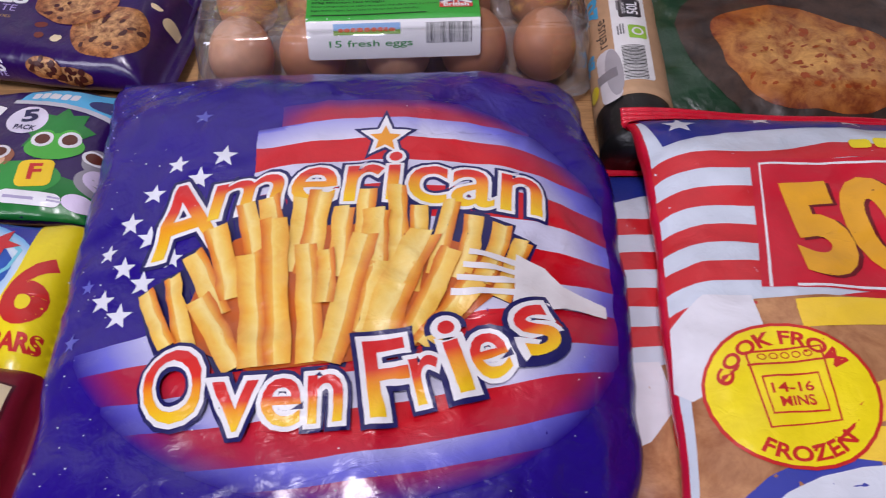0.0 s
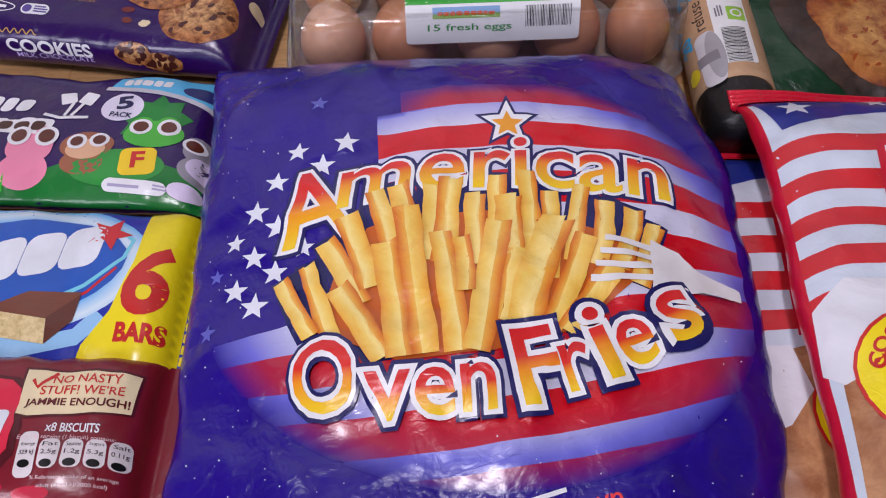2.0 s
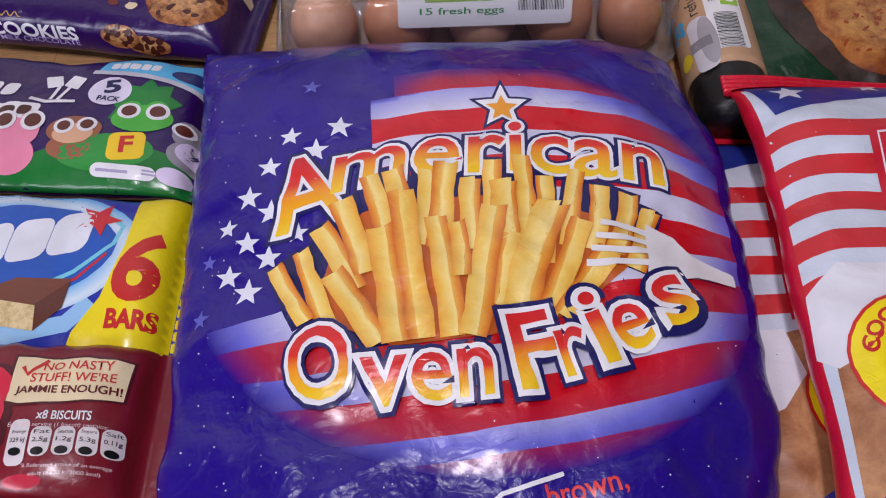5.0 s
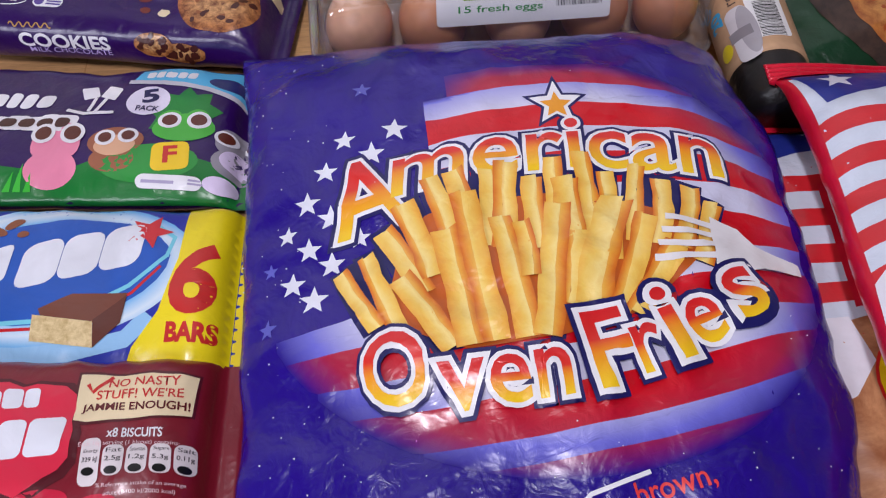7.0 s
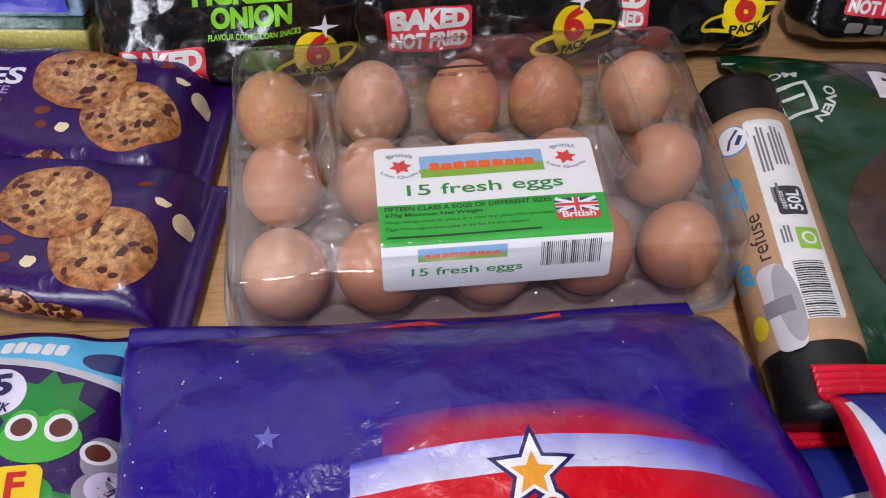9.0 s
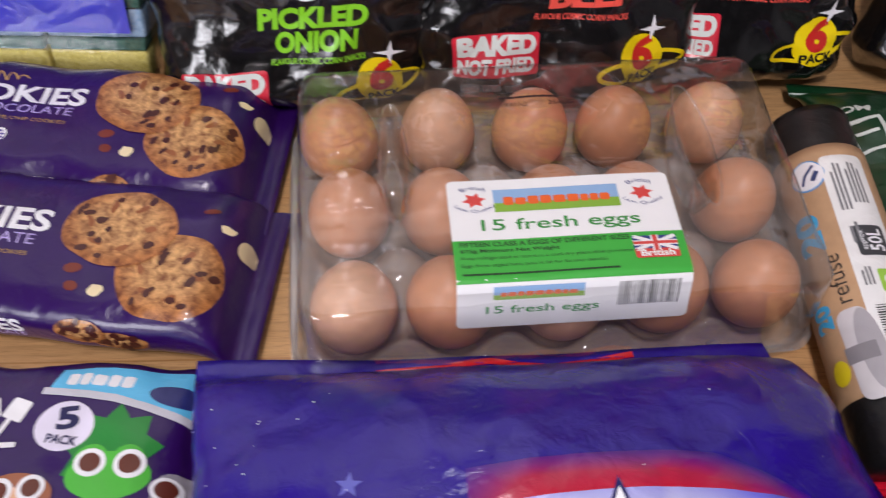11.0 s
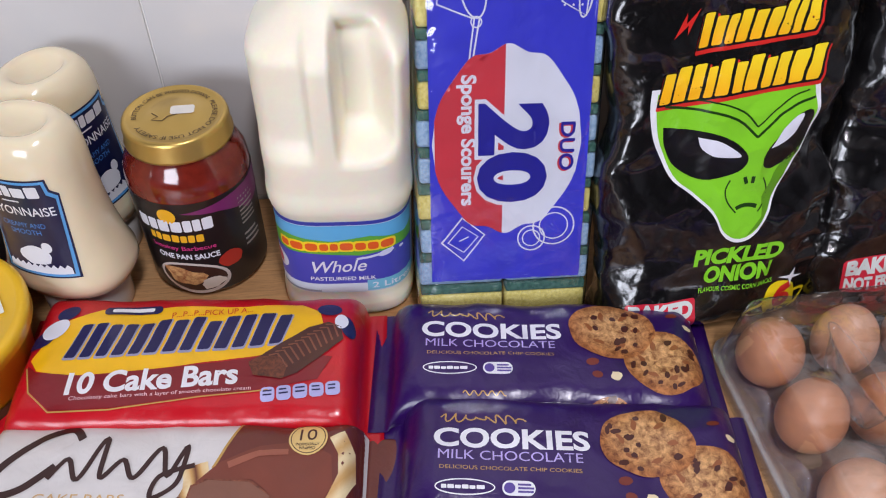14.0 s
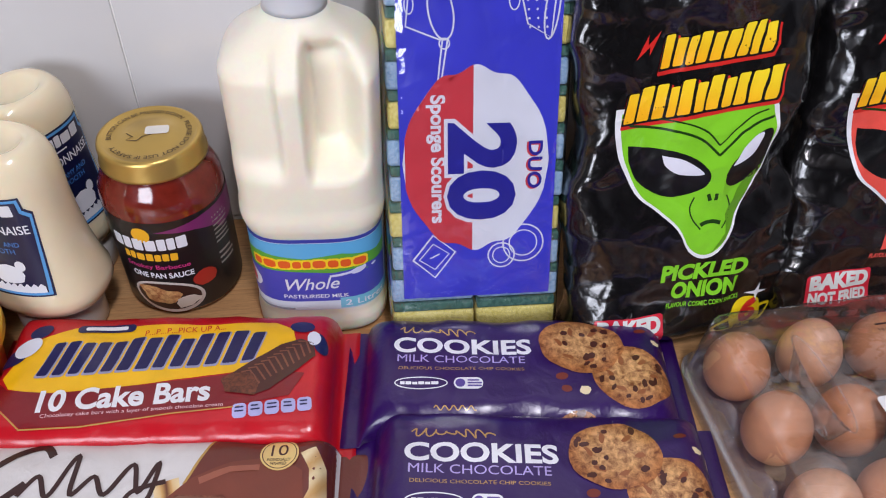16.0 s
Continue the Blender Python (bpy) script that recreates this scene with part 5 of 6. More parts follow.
part("tray", height_sheet(tray_z, 130, 76), M_TRAY, egg_box)
rim = []
for k in range(96):
    a = 2 * math.pi * k / 96
    c, s = math.cos(a), math.sin(a)
    q = (abs(c / HX) ** 9 + abs(s / HY) ** 9) ** (-1 / 9)
    rim.append((q * c, q * s))
part("rim", loft([[(x * (1 - o / math.hypot(x, y)), y * (1 - o / math.hypot(x, y)), z) for x, y in rim] for o, z in ((-0.001, 0.0005), (-0.001, 0.0105), (0.0005, 0.0115), (0.004, 0.0105))], cap0=False, cap1=False), M_EDGE, egg_box)
for cx, cy, rx, ry in DENTS:
    for q, rr in ((1.18, 0.0005), (0.70, 0.0005)):
        rows = []
        for k in range(49):
            a = 2 * math.pi * k / 48
            px, py = cx + rx * q * math.cos(a), cy + ry * q * math.sin(a)
            out = Vector((math.cos(a) / rx, math.sin(a) / ry, 0)).normalized()
            rows.append([Vector((px, py, lid_z(px, py))) + out * rr * math.cos(b) + Vector((0, 0, rr * math.sin(b))) for b in (0, 1.05, 2.09, 3.14, 4.19, 5.24)])
        part("dent_rim", loft(rows, cap0=False, cap1=False), M_CLEAR if q > 1 else M_EDGE, egg_box)
studs = [(-0.0735, -0.0755), (0.0735, -0.0755), (-0.0735, 0.0755), (0.0735, 0.0755)]
for x, y in studs:
    part("stud", lathe([(0.0001, 0.013), (0.002, 0.013), (0.0032, 0.011), (0.0035, 0.0095)], 16), M_EDGE, egg_box, m=pose(x, y, 0.0002))

# the label lies on the lid and folds down over its front
FOLD = -0.0608


def label_f(x, y):
    if y > -0.0035:
        return Vector((x, FOLD + (y + 0.0035) * 0.785, 0.0605 + 0.0004 * math.sin(x * 60)))
    s = (-0.0035 - y) * 0.74
    a, b = min(s, 0.004), max(0.0, s - 0.004)
    return Vector((x, FOLD - a * 0.75 - b * 0.40, 0.0605 - a * 0.66 - b * 0.92))


LS = Sheet(label_f)
lab = thing("egg_label", BOX @ pose(0.0010, 0, 0, 0, 0, -0.6), "white and green paper label stuck on the egg box", "label")
paper = lambda n, c: solid("label_paper_" + n, c, 0.5, amount=0.02, scale=90, bump=0.0001, coat=0.15)
printed("paper", rect(0, 14, 104, 102, 0, 3), LS, paper("white", rgb(238, 238, 240)), lab, 0)
printed("printed_green_band", rect(0, 8.5, 104, 28), LS, paper("green", rgb(52, 172, 62)), lab, 1)
for y, w, h in ((49.5, 58, 16), (-12.5, 40, 9)):
    x = -2 if y > 0 else -16
    printed("brand_panel_sky", rect(x, y + h * 0.2, w, h * 0.6), LS, paper("sky", rgb(140, 178, 220)), lab, 1)
    printed("brand_panel_field", rect(x, y - h * 0.3, w, h * 0.4), LS, paper("field", rgb(130, 176, 60)), lab, 1.2)
    each("brand_mark", blocks(x, y - 0.5, w * 0.86, h * 0.36, 9, 0, 0, 0.18, 1.2), LS, paper("orange", rgb(232, 100, 40)), lab, 2)
printed("printed_title", txt("15 fresh eggs", -2, 31.5, 72, 10, 0, 0.01), LS, paper("dark_green", rgb(46, 140, 60)), lab, 1)
printed("printed_front_title", txt("15 fresh eggs", -14, -25, 50, 7, 0, 0.01), LS, paper("dark_green", rgb(46, 140, 60)), lab, 1)
for x in (-40, 38):
    printed("printed_stamp", star(x, 50.5, 5.6, 70, 0.55, 6), LS, paper("red", rgb(214, 70, 66)), lab, 1)
    printed("printed_stamp_word", arc_txt("British", x, 50, 9.5, 128, 52, 2.8, 0.0), LS, paper("navy", rgb(60, 70, 130)), lab, 1)
    printed("printed_stamp_base", arc_txt("Lion Quality", x, 54, 11.5, 218, 322, 2.8, 0.0), LS, paper("navy", rgb(60, 70, 130)), lab, 1)
printed("printed_band_writing", [txt("FIFTEEN CLASS A EGGS OF DIFFERENT SIZES", -11, 22, 76, 3.0, 0, 0.02), txt("675g Minimum Net Weight", -27, 17.4, 44, 3.0, 0, 0.02), txt("Keep refrigerated or store in a cool dry place after purchase", -11, 12.8, 76, 2.6, 0, 0.0), txt("Eggs from caged hens (see in lid for further details)", -17, 8.0, 64, 2.6, 0, 0.0), *bars(-5, 2.4, 88, 2.2, 1)], LS, paper("ink_green", rgb(24, 64, 30)), lab, 2, shift=(0, -2.5))
printed("printed_flag", rect(38, 17, 20, 10), LS, paper("flag_blue", rgb(44, 56, 130)), lab, 2, shift=(0, -2.5))
printed("printed_flag_white", [stroke([(28.5, 12.4), (47.5, 21.6)], 2.2), stroke([(28.5, 21.6), (47.5, 12.4)], 2.2), rect(38, 17, 20, 3.4), rect(38, 17, 3.6, 10)], LS, paper("white", rgb(238, 238, 240)), lab, 3, shift=(0, -2.5))
printed("printed_flag_red", [rect(38, 17, 20, 1.9), rect(38, 17, 2, 10)], LS, paper("red", rgb(214, 70, 66)), lab, 3.6, shift=(0, -2.5))
printed("printed_origin_bar", rect(38, 10.2, 20, 6, 0, 1), LS, paper("red", rgb(200, 40, 46)), lab, 3, shift=(0, -2.5))
printed("printed_origin", txt("British", 38, 10.2, 15, 4, 0, 0.03), LS, paper("white", rgb(238, 238, 240)), lab, 4, shift=(0, -2.5))
each("barcode_bar", barcode(33, -17, 28, 17, 0, 30, 4), LS, paper("black", rgb(20, 20, 22)), lab, 1)
LT = Sheet(lambda x, y: Vector((x, y, lid_z(x, y))))
printed("printed_date", [txt("19AUG", -0.012 * 1000, 41, 13, 2.6, 0, 0.0), txt("26AUG", 12, 41.5, 13, 2.6, 0, 0.0), *bars(0, 45.5, 38, 2.4, 1)], LT, solid("date_ink", rgb(50, 24, 24), 0.6), egg_box, 1.5)

# ---- milk bottle ----
milk = thing("milk_bottle", pose(-0.3995, 0.6195, 0, 0, 0, -3), "two litre plastic bottle of whole milk with a side handle", "milk bottle")


def milk_ring(z, seg=160):
    hx, hy, n = 0.0455, 0.046, 3.6
    if z < 0.006:
        hx, hy = hx - 0.004 * (1 - z / 0.006), hy - 0.004 * (1 - z / 0.006)
    if 0.094 < z < 0.112:
        g = math.sin((z - 0.094) / 0.018 * math.pi)
        hx, hy = hx + 0.0012 * g, hy + 0.0012 * g
    if 0.0185 < z < 0.094:
        hx, hy = hx - 0.0012, hy - 0.0012
    if z > 0.196:
        q = smooth((z - 0.196) / 0.034)
        hx, hy, n = hx + (0.0175 - hx) * q, hy + (0.0175 - hy) * q, 3.6 + (2 - 3.6) * q
    out = []
    for x, y in supercircle(hx, hy, n, seg):
        if y < 0 and 0.128 < z < 0.236:
            up = smooth((z - 0.134) / 0.016)
            low = smooth((0.222 - z) / 0.016)
            right = smooth((x - 0.0015) / 0.0055) * smooth((0.041 - x) / 0.020)
            left = smooth((-0.0085 - x) / 0.006)
            y += 0.030 * up * low * right * (abs(y) / 0.046) + 0.0075 * up * left * (abs(y) / 0.046) * low
        out.append((x, y, z))
    return out


zs = [0.0, 0.003, 0.006] + [0.006 + 0.0032 * k for k in range(1, 71)]
M_MILK = solid("milk_filled_plastic", rgb(244, 237, 218), 0.45, amount=0.02, scale=30, bump=0.0002, sss=0.8, coat=0.05)
M_EMPTY = solid("empty_cloudy_plastic", rgb(208, 211, 216), 0.30, amount=0.04, scale=30, bump=0.0003, sss=0.2, coat=0.2)
part("filled_body", loft([milk_ring(z) for z in zs if z <= 0.2270]), M_MILK, milk)
part("neck", loft([milk_ring(z) for z in zs if z >= 0.2240] + [[(x, y, z) for x, y in supercircle(0.0175, 0.0175, 2, 160)] for z in (0.236, 0.246)] + [[(x, y, z) for x, y in supercircle(0.0195, 0.0195, 2, 160)] for z in (0.2462, 0.250)]), M_EMPTY, milk, "cloudy empty neck of the bottle")


def milk_f(x, y):
    r = 0.0447
    a = -math.pi / 2 + x / 0.0415
    c, s = math.cos(a), math.sin(a)
    k = (abs(c) ** 3.6 + abs(s) ** 3.6) ** (-1 / 3.6)
    return Vector((0.0443 * k * c, 0.0448 * k * s, y))


MS = Sheet(milk_f)
lp = lambda n, c: solid("bottle_label_" + n, c, 0.36, amount=0.02, scale=80, bump=0.0001, coat=0.25)
printed("label", rect(0, 58.5, 104, 65), MS, lp("white", rgb(226, 228, 236)), milk, 1)
printed("printed_blue_edge", rect(0, 89.5, 104, 3), MS, lp("edge_blue", rgb(52, 62, 160)), milk, 2)
printed("printed_sky", rect(0, 79, 104, 17), MS, lp("sky", rgb(96, 176, 224)), milk, 1.6)
printed("printed_hill", poly((-52, 74), (-30, 78), (-6, 74), (16, 78), (36, 73), (52, 76), (52, 60), (-52, 60)), MS, lp("hills", rgb(96, 170, 60)), milk, 2)
each("brand_mark", blocks(-3, 69.5, 64, 7.4, 9, 0, 0, 0.12, 2.5, 1.8), MS, lp("yellow", rgb(250, 214, 40)), milk, 2.6)
each("brand_mark", blocks(-3, 69.5, 64, 6.4, 9, 0, 0, 0.22, 2.2), MS, lp("orange", rgb(230, 96, 36)), milk, 3.2)
printed("printed_blue_field", poly((-52, 62), (-20, 63.5), (10, 61), (30, 65), (52, 62), (52, 35), (-52, 35)), MS, lp("field_blue", rgb(74, 76, 178)), milk, 2.4)
printed("printed_splash", [stroke(curve([(8, 58), (18, 60), (28, 64)]), 2.0), ell(24, 61.5, 4.5, 2.4, 24), ell(33, 62, 1.6, 1.2)], MS, lp("splash", rgb(214, 216, 240)), milk, 2.8)
printed("printed_kind", txt("Whole", -3, 51.5, 33, 10.5, 3, 0.008, 0.3), MS, lp("white", rgb(226, 228, 236)), milk, 3.4)
printed("printed_pasteurised", txt("PASTEURISED MILK", -1, 40, 38, 3.4, 0, 0.015), MS, lp("white", rgb(226, 228, 236)), milk, 3.4)
printed("printed_foot", rect(0, 30.5, 104, 8), MS, lp("foot", rgb(214, 222, 232)), milk, 1.8)
printed("printed_volume_box", rect(31, 32.5, 36, 10), MS, lp("volume", rgb(120, 190, 214)), milk, 3)
printed("printed_volume", txt("2 Litres", 28, 32.5, 24, 5.4, 0, 0.01), MS, lp("white", rgb(226, 228, 236)), milk, 3.8)
printed("printed_date", bars(-24, 28, 32, 3, 1), MS, lp("grey", rgb(150, 156, 164)), milk, 3)
printed("printed_crest_edge", ell(-40, 50, 8, 8), MS, lp("white", rgb(226, 228, 236)), milk, 3)
printed("printed_crest", ell(-40, 50, 5, 5.4, 0, 12, 0.5), MS, lp("crest", rgb(206, 90, 90)), milk, 3.6)
printed("printed_side_panel", rect(52, 62, 16, 54), MS, lp("side", rgb(196, 202, 214)), milk, 3.2)
printed("printed_side_lines", bars(52, 62, 12, 46, 12, 0, 0.4), MS, lp("navy", rgb(60, 66, 110)), milk, 3.8)

# ---- sauce jars ----
M_SAUCE = solid("dark_red_sauce", rgb(112, 34, 24), 0.12, amount=0.25, scale=110, bump=0.0003, coat=0.9)
M_SAUCE_TAN = solid("brown_mustard_sauce", rgb(120, 84, 46), 0.12, amount=0.25, scale=110, bump=0.0003, coat=0.9)
M_LID = solid("gold_painted_lid", rgb(206, 172, 96), 0.32, 0.75, 0.04, 40, 0.0001)


def sauce_jar(m, label, sauce, tint):
    ob = thing("sauce_jar", m, label, "jar", "sauce jars")
    part("glass_body", lathe([(0.0001, 0.0), (0.035, 0.0), (0.0388, 0.003), (0.0405, 0.008), (0.0405, 0.092), (0.0396, 0.099), (0.036, 0.107), (0.0315, 0.112), (0.0315, 0.116), (0.0001, 0.116)], 64), sauce, ob, "glass body filled with sauce")
    lid = part("lid", lathe([(r * 0.95, z) for r, z in ((0.0001, 0.1140), (0.0345, 0.1140), (0.0362, 0.1148), (0.0362, 0.1170), (0.0352, 0.1185), (0.0352, 0.1265), (0.0344, 0.1290), (0.0325, 0.1300), (0.0310, 0.1294), (0.0300, 0.1288), (0.0180, 0.1288), (0.0165, 0.1296), (0.0001, 0.1298))], 72), M_LID, ob, "gold metal screw lid")
    top = Sheet(lambda x, y: Vector((x, y, 0.1290 + (0.0008 if math.hypot(x, y) < 0.0172 else 0))))
    printed("printed_lid_ring", [arc_txt("BUTTON CAN BE PRESSED DOWN", 0, 0, 25, 200, 50, 3.2, 0.01), arc_txt("PLEASE DO NOT USE IF SAFETY", 0, 0, 25, 40, -140, 3.2, 0.01)], top, solid("lid_ink", rgb(80, 60, 30), 0.5), lid, 1)
    printed("printed_lid_mark", [rect(4, 4, 15, 9, 12, 2)], top, solid("lid_white", rgb(224, 220, 212), 0.5), lid, 1)
    printed("printed_lid_pointer", [stroke([(-14, -2), (-9, -5), (-12, -9), (-5, -9), (-3, -4), (2, -1)], 0.8)], top, solid("lid_ink", rgb(80, 60, 30), 0.5), lid, 1)
    R = 0.0406
    js = Sheet(lambda x, y: Vector((R * math.sin(x / R), -R * math.cos(x / R), y)))
    printed("label", rect(0, 47, 190, 82), js, lp("black", rgb(26, 22, 24)), ob, 0.5)
    printed("printed_colour_flash", poly((4, 80), (40, 85), (95, 87.5), (95, 68), (52, 64), (46, 70), (30, 76)), js, lp("flash_" + tint[0], tint[1]), ob, 1.2)
    printed("brand_disc", ell(-5, 77.5, 6.2, 6.2), js, lp("disc_yellow", rgb(240, 180, 40)), ob, 1.6)
    each("brand_mark", blocks(-3, 69, 54, 10, 7, 2, 0.05, 0.2, 1.2), js, lp("white", rgb(226, 228, 236)), ob, 1.6)
    each("brand_mark", blocks(-3, 58, 38, 6.5, 7, 0, 0.05, 0.25, 1.0), js, lp("disc_yellow", rgb(240, 180, 40)), ob, 1.6)
    printed("printed_flavour", txt("Smokey Barbecue" if tint[0] == "plum" else "Honey & Mustard", 0, 48.5, 44, 5, 0, 0.01), js, lp("magenta", rgb(206, 60, 130)) if tint[0] == "plum" else lp("gold_ink", rgb(226, 170, 40)), ob, 1.6)
    printed("printed_sauce", txt("ONE PAN SAUCE", 2, 41, 42, 4.6, 0, 0.03), js, lp("white", rgb(226, 228, 236)), ob, 1.6)
    printed("printed_bowl", ell(2, 20, 25, 15, -6), js, lp("bowl", rgb(206, 196, 188)), ob, 1.6)
    printed("printed_bowl_inside", ell(2, 20.5, 22.5, 12.5, -6), js, lp("bowl_dark", rgb(60, 34, 28)), ob, 2.2)
    printed("printed_chicken", ell(-4, 22, 14, 8, -10, 18, 0.4, 3), js, speckled("chicken_photo", rgb(150, 70, 36), rgb(226, 180, 120), 240), ob, 2.8)
    printed("printed_rice", ell(14, 15, 9, 5, 10, 14, 0.3, 5), js, lp("rice", rgb(226, 218, 204)), ob, 3.2)
    printed("printed_tomato", ell(30, 33, 9, 7, 0, 16, 0.15), js, lp("tomato", rgb(170, 44, 34)), ob, 3.2)
    printed("printed_side_lines", [*bars(52, 66, 16, 26, 7, 0, 0.4), *bars(52, 40, 16, 14, 3, 0, 0.4)], js, lp("grey_ink", rgb(150, 146, 140)), ob, 1.2)
    return ob


sauce_jar(pose(-0.5015, 0.6430, 0, 0, 0, -10), "jar of dark red barbecue sauce with a gold lid", M_SAUCE, ("plum", rgb(120, 40, 100)))
sauce_jar(pose(-0.660, 0.640, 0, 0, 0, 14), "jar of mustard sauce with a black label and gold lid", M_SAUCE_TAN, ("ochre", rgb(170, 120, 40)))

# ---- squeezy mayonnaise bottles ----
M_MAYO = solid("cream_mayonnaise_plastic", rgb(236, 222, 190), 0.16, amount=0.03, scale=20, bump=0.0004, sss=0.3, coat=0.5)
M_CAP = solid("frosted_clear_cap", rgb(206, 204, 200), 0.25, amount=0.02, scale=30, bump=0.0001, coat=0.4)
MAYO = [(0.022, 0.030), (0.0285, 0.031), (0.0365, 0.036), (0.0402, 0.044), (0.0402, 0.051), (0.0368, 0.063), (0.0337, 0.082), (0.0322, 0.100), (0.0315, 0.118), (0.0318, 0.132), (0.0312, 0.144), (0.0288, 0.153), (0.0245, 0.1585), (0.0205, 0.1600), (0.0165, 0.1580), (0.0115, 0.1525), (0.0003, 0.1505)]
MAYO = [(r * 1.04, z * 0.97) for r, z in MAYO]


def mayo_bottle(m, label):
    ob = thing("mayonnaise_bottle", m, label, "sauce bottle", "mayonnaise bottles")
    part("bottle", loft([[(x, y * 0.80, z) for x, y in supercircle(r, r, 2.3, 64)] for r, z in MAYO]), M_MAYO, ob)
    part("cap", loft([[(x, y * 0.9, z) for x, y in supercircle(r, r, 2.2, 56)] for r, z in ((0.001, 0.0), (0.027, 0.0), (0.0285, 0.002), (0.029, 0.024), (0.0265, 0.0285), (0.0235, 0.0315))]), M_CAP, ob, "pale frosted cap on which the bottle stands")

    def f(x, y):
        r = float(np.interp(y, [p[1] for p in MAYO], [p[0] for p in MAYO]))
        a = -math.pi / 2 + x / 0.033
        c, s = math.cos(a), math.sin(a)
        k = (abs(c) ** 2.3 + abs(s) ** 2.3) ** (-1 / 2.3)
        return Vector((r * k * c, 0.80 * r * k * s, y))
    sk = Shifted(Sheet(f), 0.008)
    shape = [(-22, 122), (22, 122), (22.5, 114), (27, 110), (20.5, 50), (-20.5, 50), (-27, 110), (-22.5, 114)]
    grow = lambda d: [(x + d * (1 if x > 0 else -1), y + d * (1 if y > 86 else -1)) for x, y in shape]
    printed("label", poly(*grow(1.6)), sk, lp("label_navy", rgb(20, 26, 66)), ob, 1)
    printed("printed_border", poly(*grow(0.4)), sk, lp("label_cyan", rgb(90, 160, 220)), ob, 1.6)
    printed("printed_field", poly(*grow(-1.4)), sk, lp("label_navy", rgb(20, 26, 66)), ob, 2.2)
    each("brand_mark", blocks(0, 115, 36, 8.5, 5, 0, 0, 0.18, 1.0), sk, lp("white", rgb(226, 228, 236)), ob, 2.8)
    printed("printed_year_line", bars(0, 107.5, 14, 2, 1), sk, lp("white", rgb(226, 228, 236)), ob, 2.8)
    printed("printed_name", txt("MAYONNAISE", 0, 100, 45, 6.4, 0, 0.01), sk, lp("white", rgb(226, 228, 236)), ob, 2.8)
    printed("printed_kind", [txt("CREAMY AND", 0, 89, 27, 3.8, 0, 0.0), txt("SMOOTH", 0, 83.5, 19, 3.8, 0, 0.0)], sk, lp("label_blue", rgb(70, 130, 210)), ob, 2.8)
    printed("printed_white_shape", [ell(1, 65, 10, 7, 0, 16, 0.2), ell(9, 72, 3, 4)], sk, lp("white", rgb(226, 228, 236)), ob, 2.8)
    printed("printed_white_ground", poly(*[(-18.5 + k * 1.85, 56 + (2.5 if k % 2 else 0)) for k in range(21)], (18.5, 51.5), (-18.5, 51.5)), sk, lp("white", rgb(226, 228, 236)), ob, 2.8)
    return ob


mayo_bottle(pose(-0.581, 0.6090, 0, 0, 0, -19), "upside-down bottle of mayonnaise with a navy label")
mayo_bottle(pose(-0.583, 0.664, 0, 0, 0, 58), "mayonnaise bottle turned sideways behind another against the wall")

# ---- tub of spread ----
tub = thing("spread_tub", pose(-0.652, 0.541, 0), "round yellow plastic tub of spread with a lid", "tub")
M_TUB = solid("yellow_tub_plastic", rgb(240, 190, 40), 0.3, amount=0.03, scale=30, bump=0.0001, coat=0.3)
part("tub_body", lathe([(0.0001, 0.0), (0.046, 0.0), (0.049, 0.003), (0.0565, 0.052), (0.0585, 0.053), (0.0585, 0.057), (0.0001, 0.057)], 72), M_TUB, tub)
tl = part("lid", lathe([(0.0592, 0.052), (0.0612, 0.052), (0.0616, 0.060), (0.0606, 0.0625), (0.058, 0.063), (0.0545, 0.0622), (0.053, 0.0605), (0.0001, 0.0605)], 72), M_TUB, tub, "flat round yellow lid with a raised rim")
TT = Sheet(lambda x, y: Vector((x, y, 0.0605)))
printed("printed_green_field", ell(-4, -4, 34, 30), TT, solid("lid_print_green", rgb(96, 150, 50), 0.4), tl, 1)
printed("printed_pale_shape", ell(8, 14, 30, 14, 10), TT, solid("lid_print_pale", rgb(244, 226, 120), 0.4), tl, 2)
printed("printed_white_shape", [stroke([(20, 30), (38, 20), (46, 4)], 5)], TT, solid("lid_print_white", rgb(236, 236, 230), 0.4), tl, 3)
SB = Sheet(lambda x, y: Vector(((0.049 + 0.0075 * y / 0.052 + 0.0003) * math.sin(x / 0.054), -(0.049 + 0.0075 * y / 0.052 + 0.0003) * math.cos(x / 0.054), y)))
printed("printed_dark_foot", rect(20, 9, 120, 14), SB, solid("tub_print_dark", rgb(60, 50, 24), 0.4), tub, 1)
printed("printed_green_side", ell(-8, 30, 26, 12), SB, solid("lid_print_green", rgb(96, 150, 50), 0.4), tub, 1)

# ---- pack of twenty sponge scourers, leaning back ----
LEAN_BACK = 18.0
DEPTH = 0.064
s0 = DEPTH * math.sin(radians(LEAN_BACK))
SP = Matrix.Translation((-0.2985, 0.5445 + s0 * math.sin(radians(LEAN_BACK)) * 0.95, s0 * math.cos(radians(LEAN_BACK)))) @ pose(0, 0, 0, -LEAN_BACK, 0, -1.5)
sponge = thing("sponge_scourer_pack", SP, "clear wrapped stack of sponge scourers with a blue card", "sponges")


def foam(name, c1, c2):
    key = ("foam", name)
    if key in MATS:
        return MATS[key]
    m, t, b = nodes_of(name)
    n1 = add_noise(t, 420, 4, 0.7)
    r = ramp(t, n1.outputs["Fac"], [(0.35, c1), (0.6, c2)])
    t.links.new(r.outputs["Color"], b.inputs["Base Color"])
    b.inputs["Roughness"].default_value = 0.95
    add_bump(t, b, [(n1.outputs["Fac"], 0.0012)], 0.8)
    MATS[key] = m
    return m


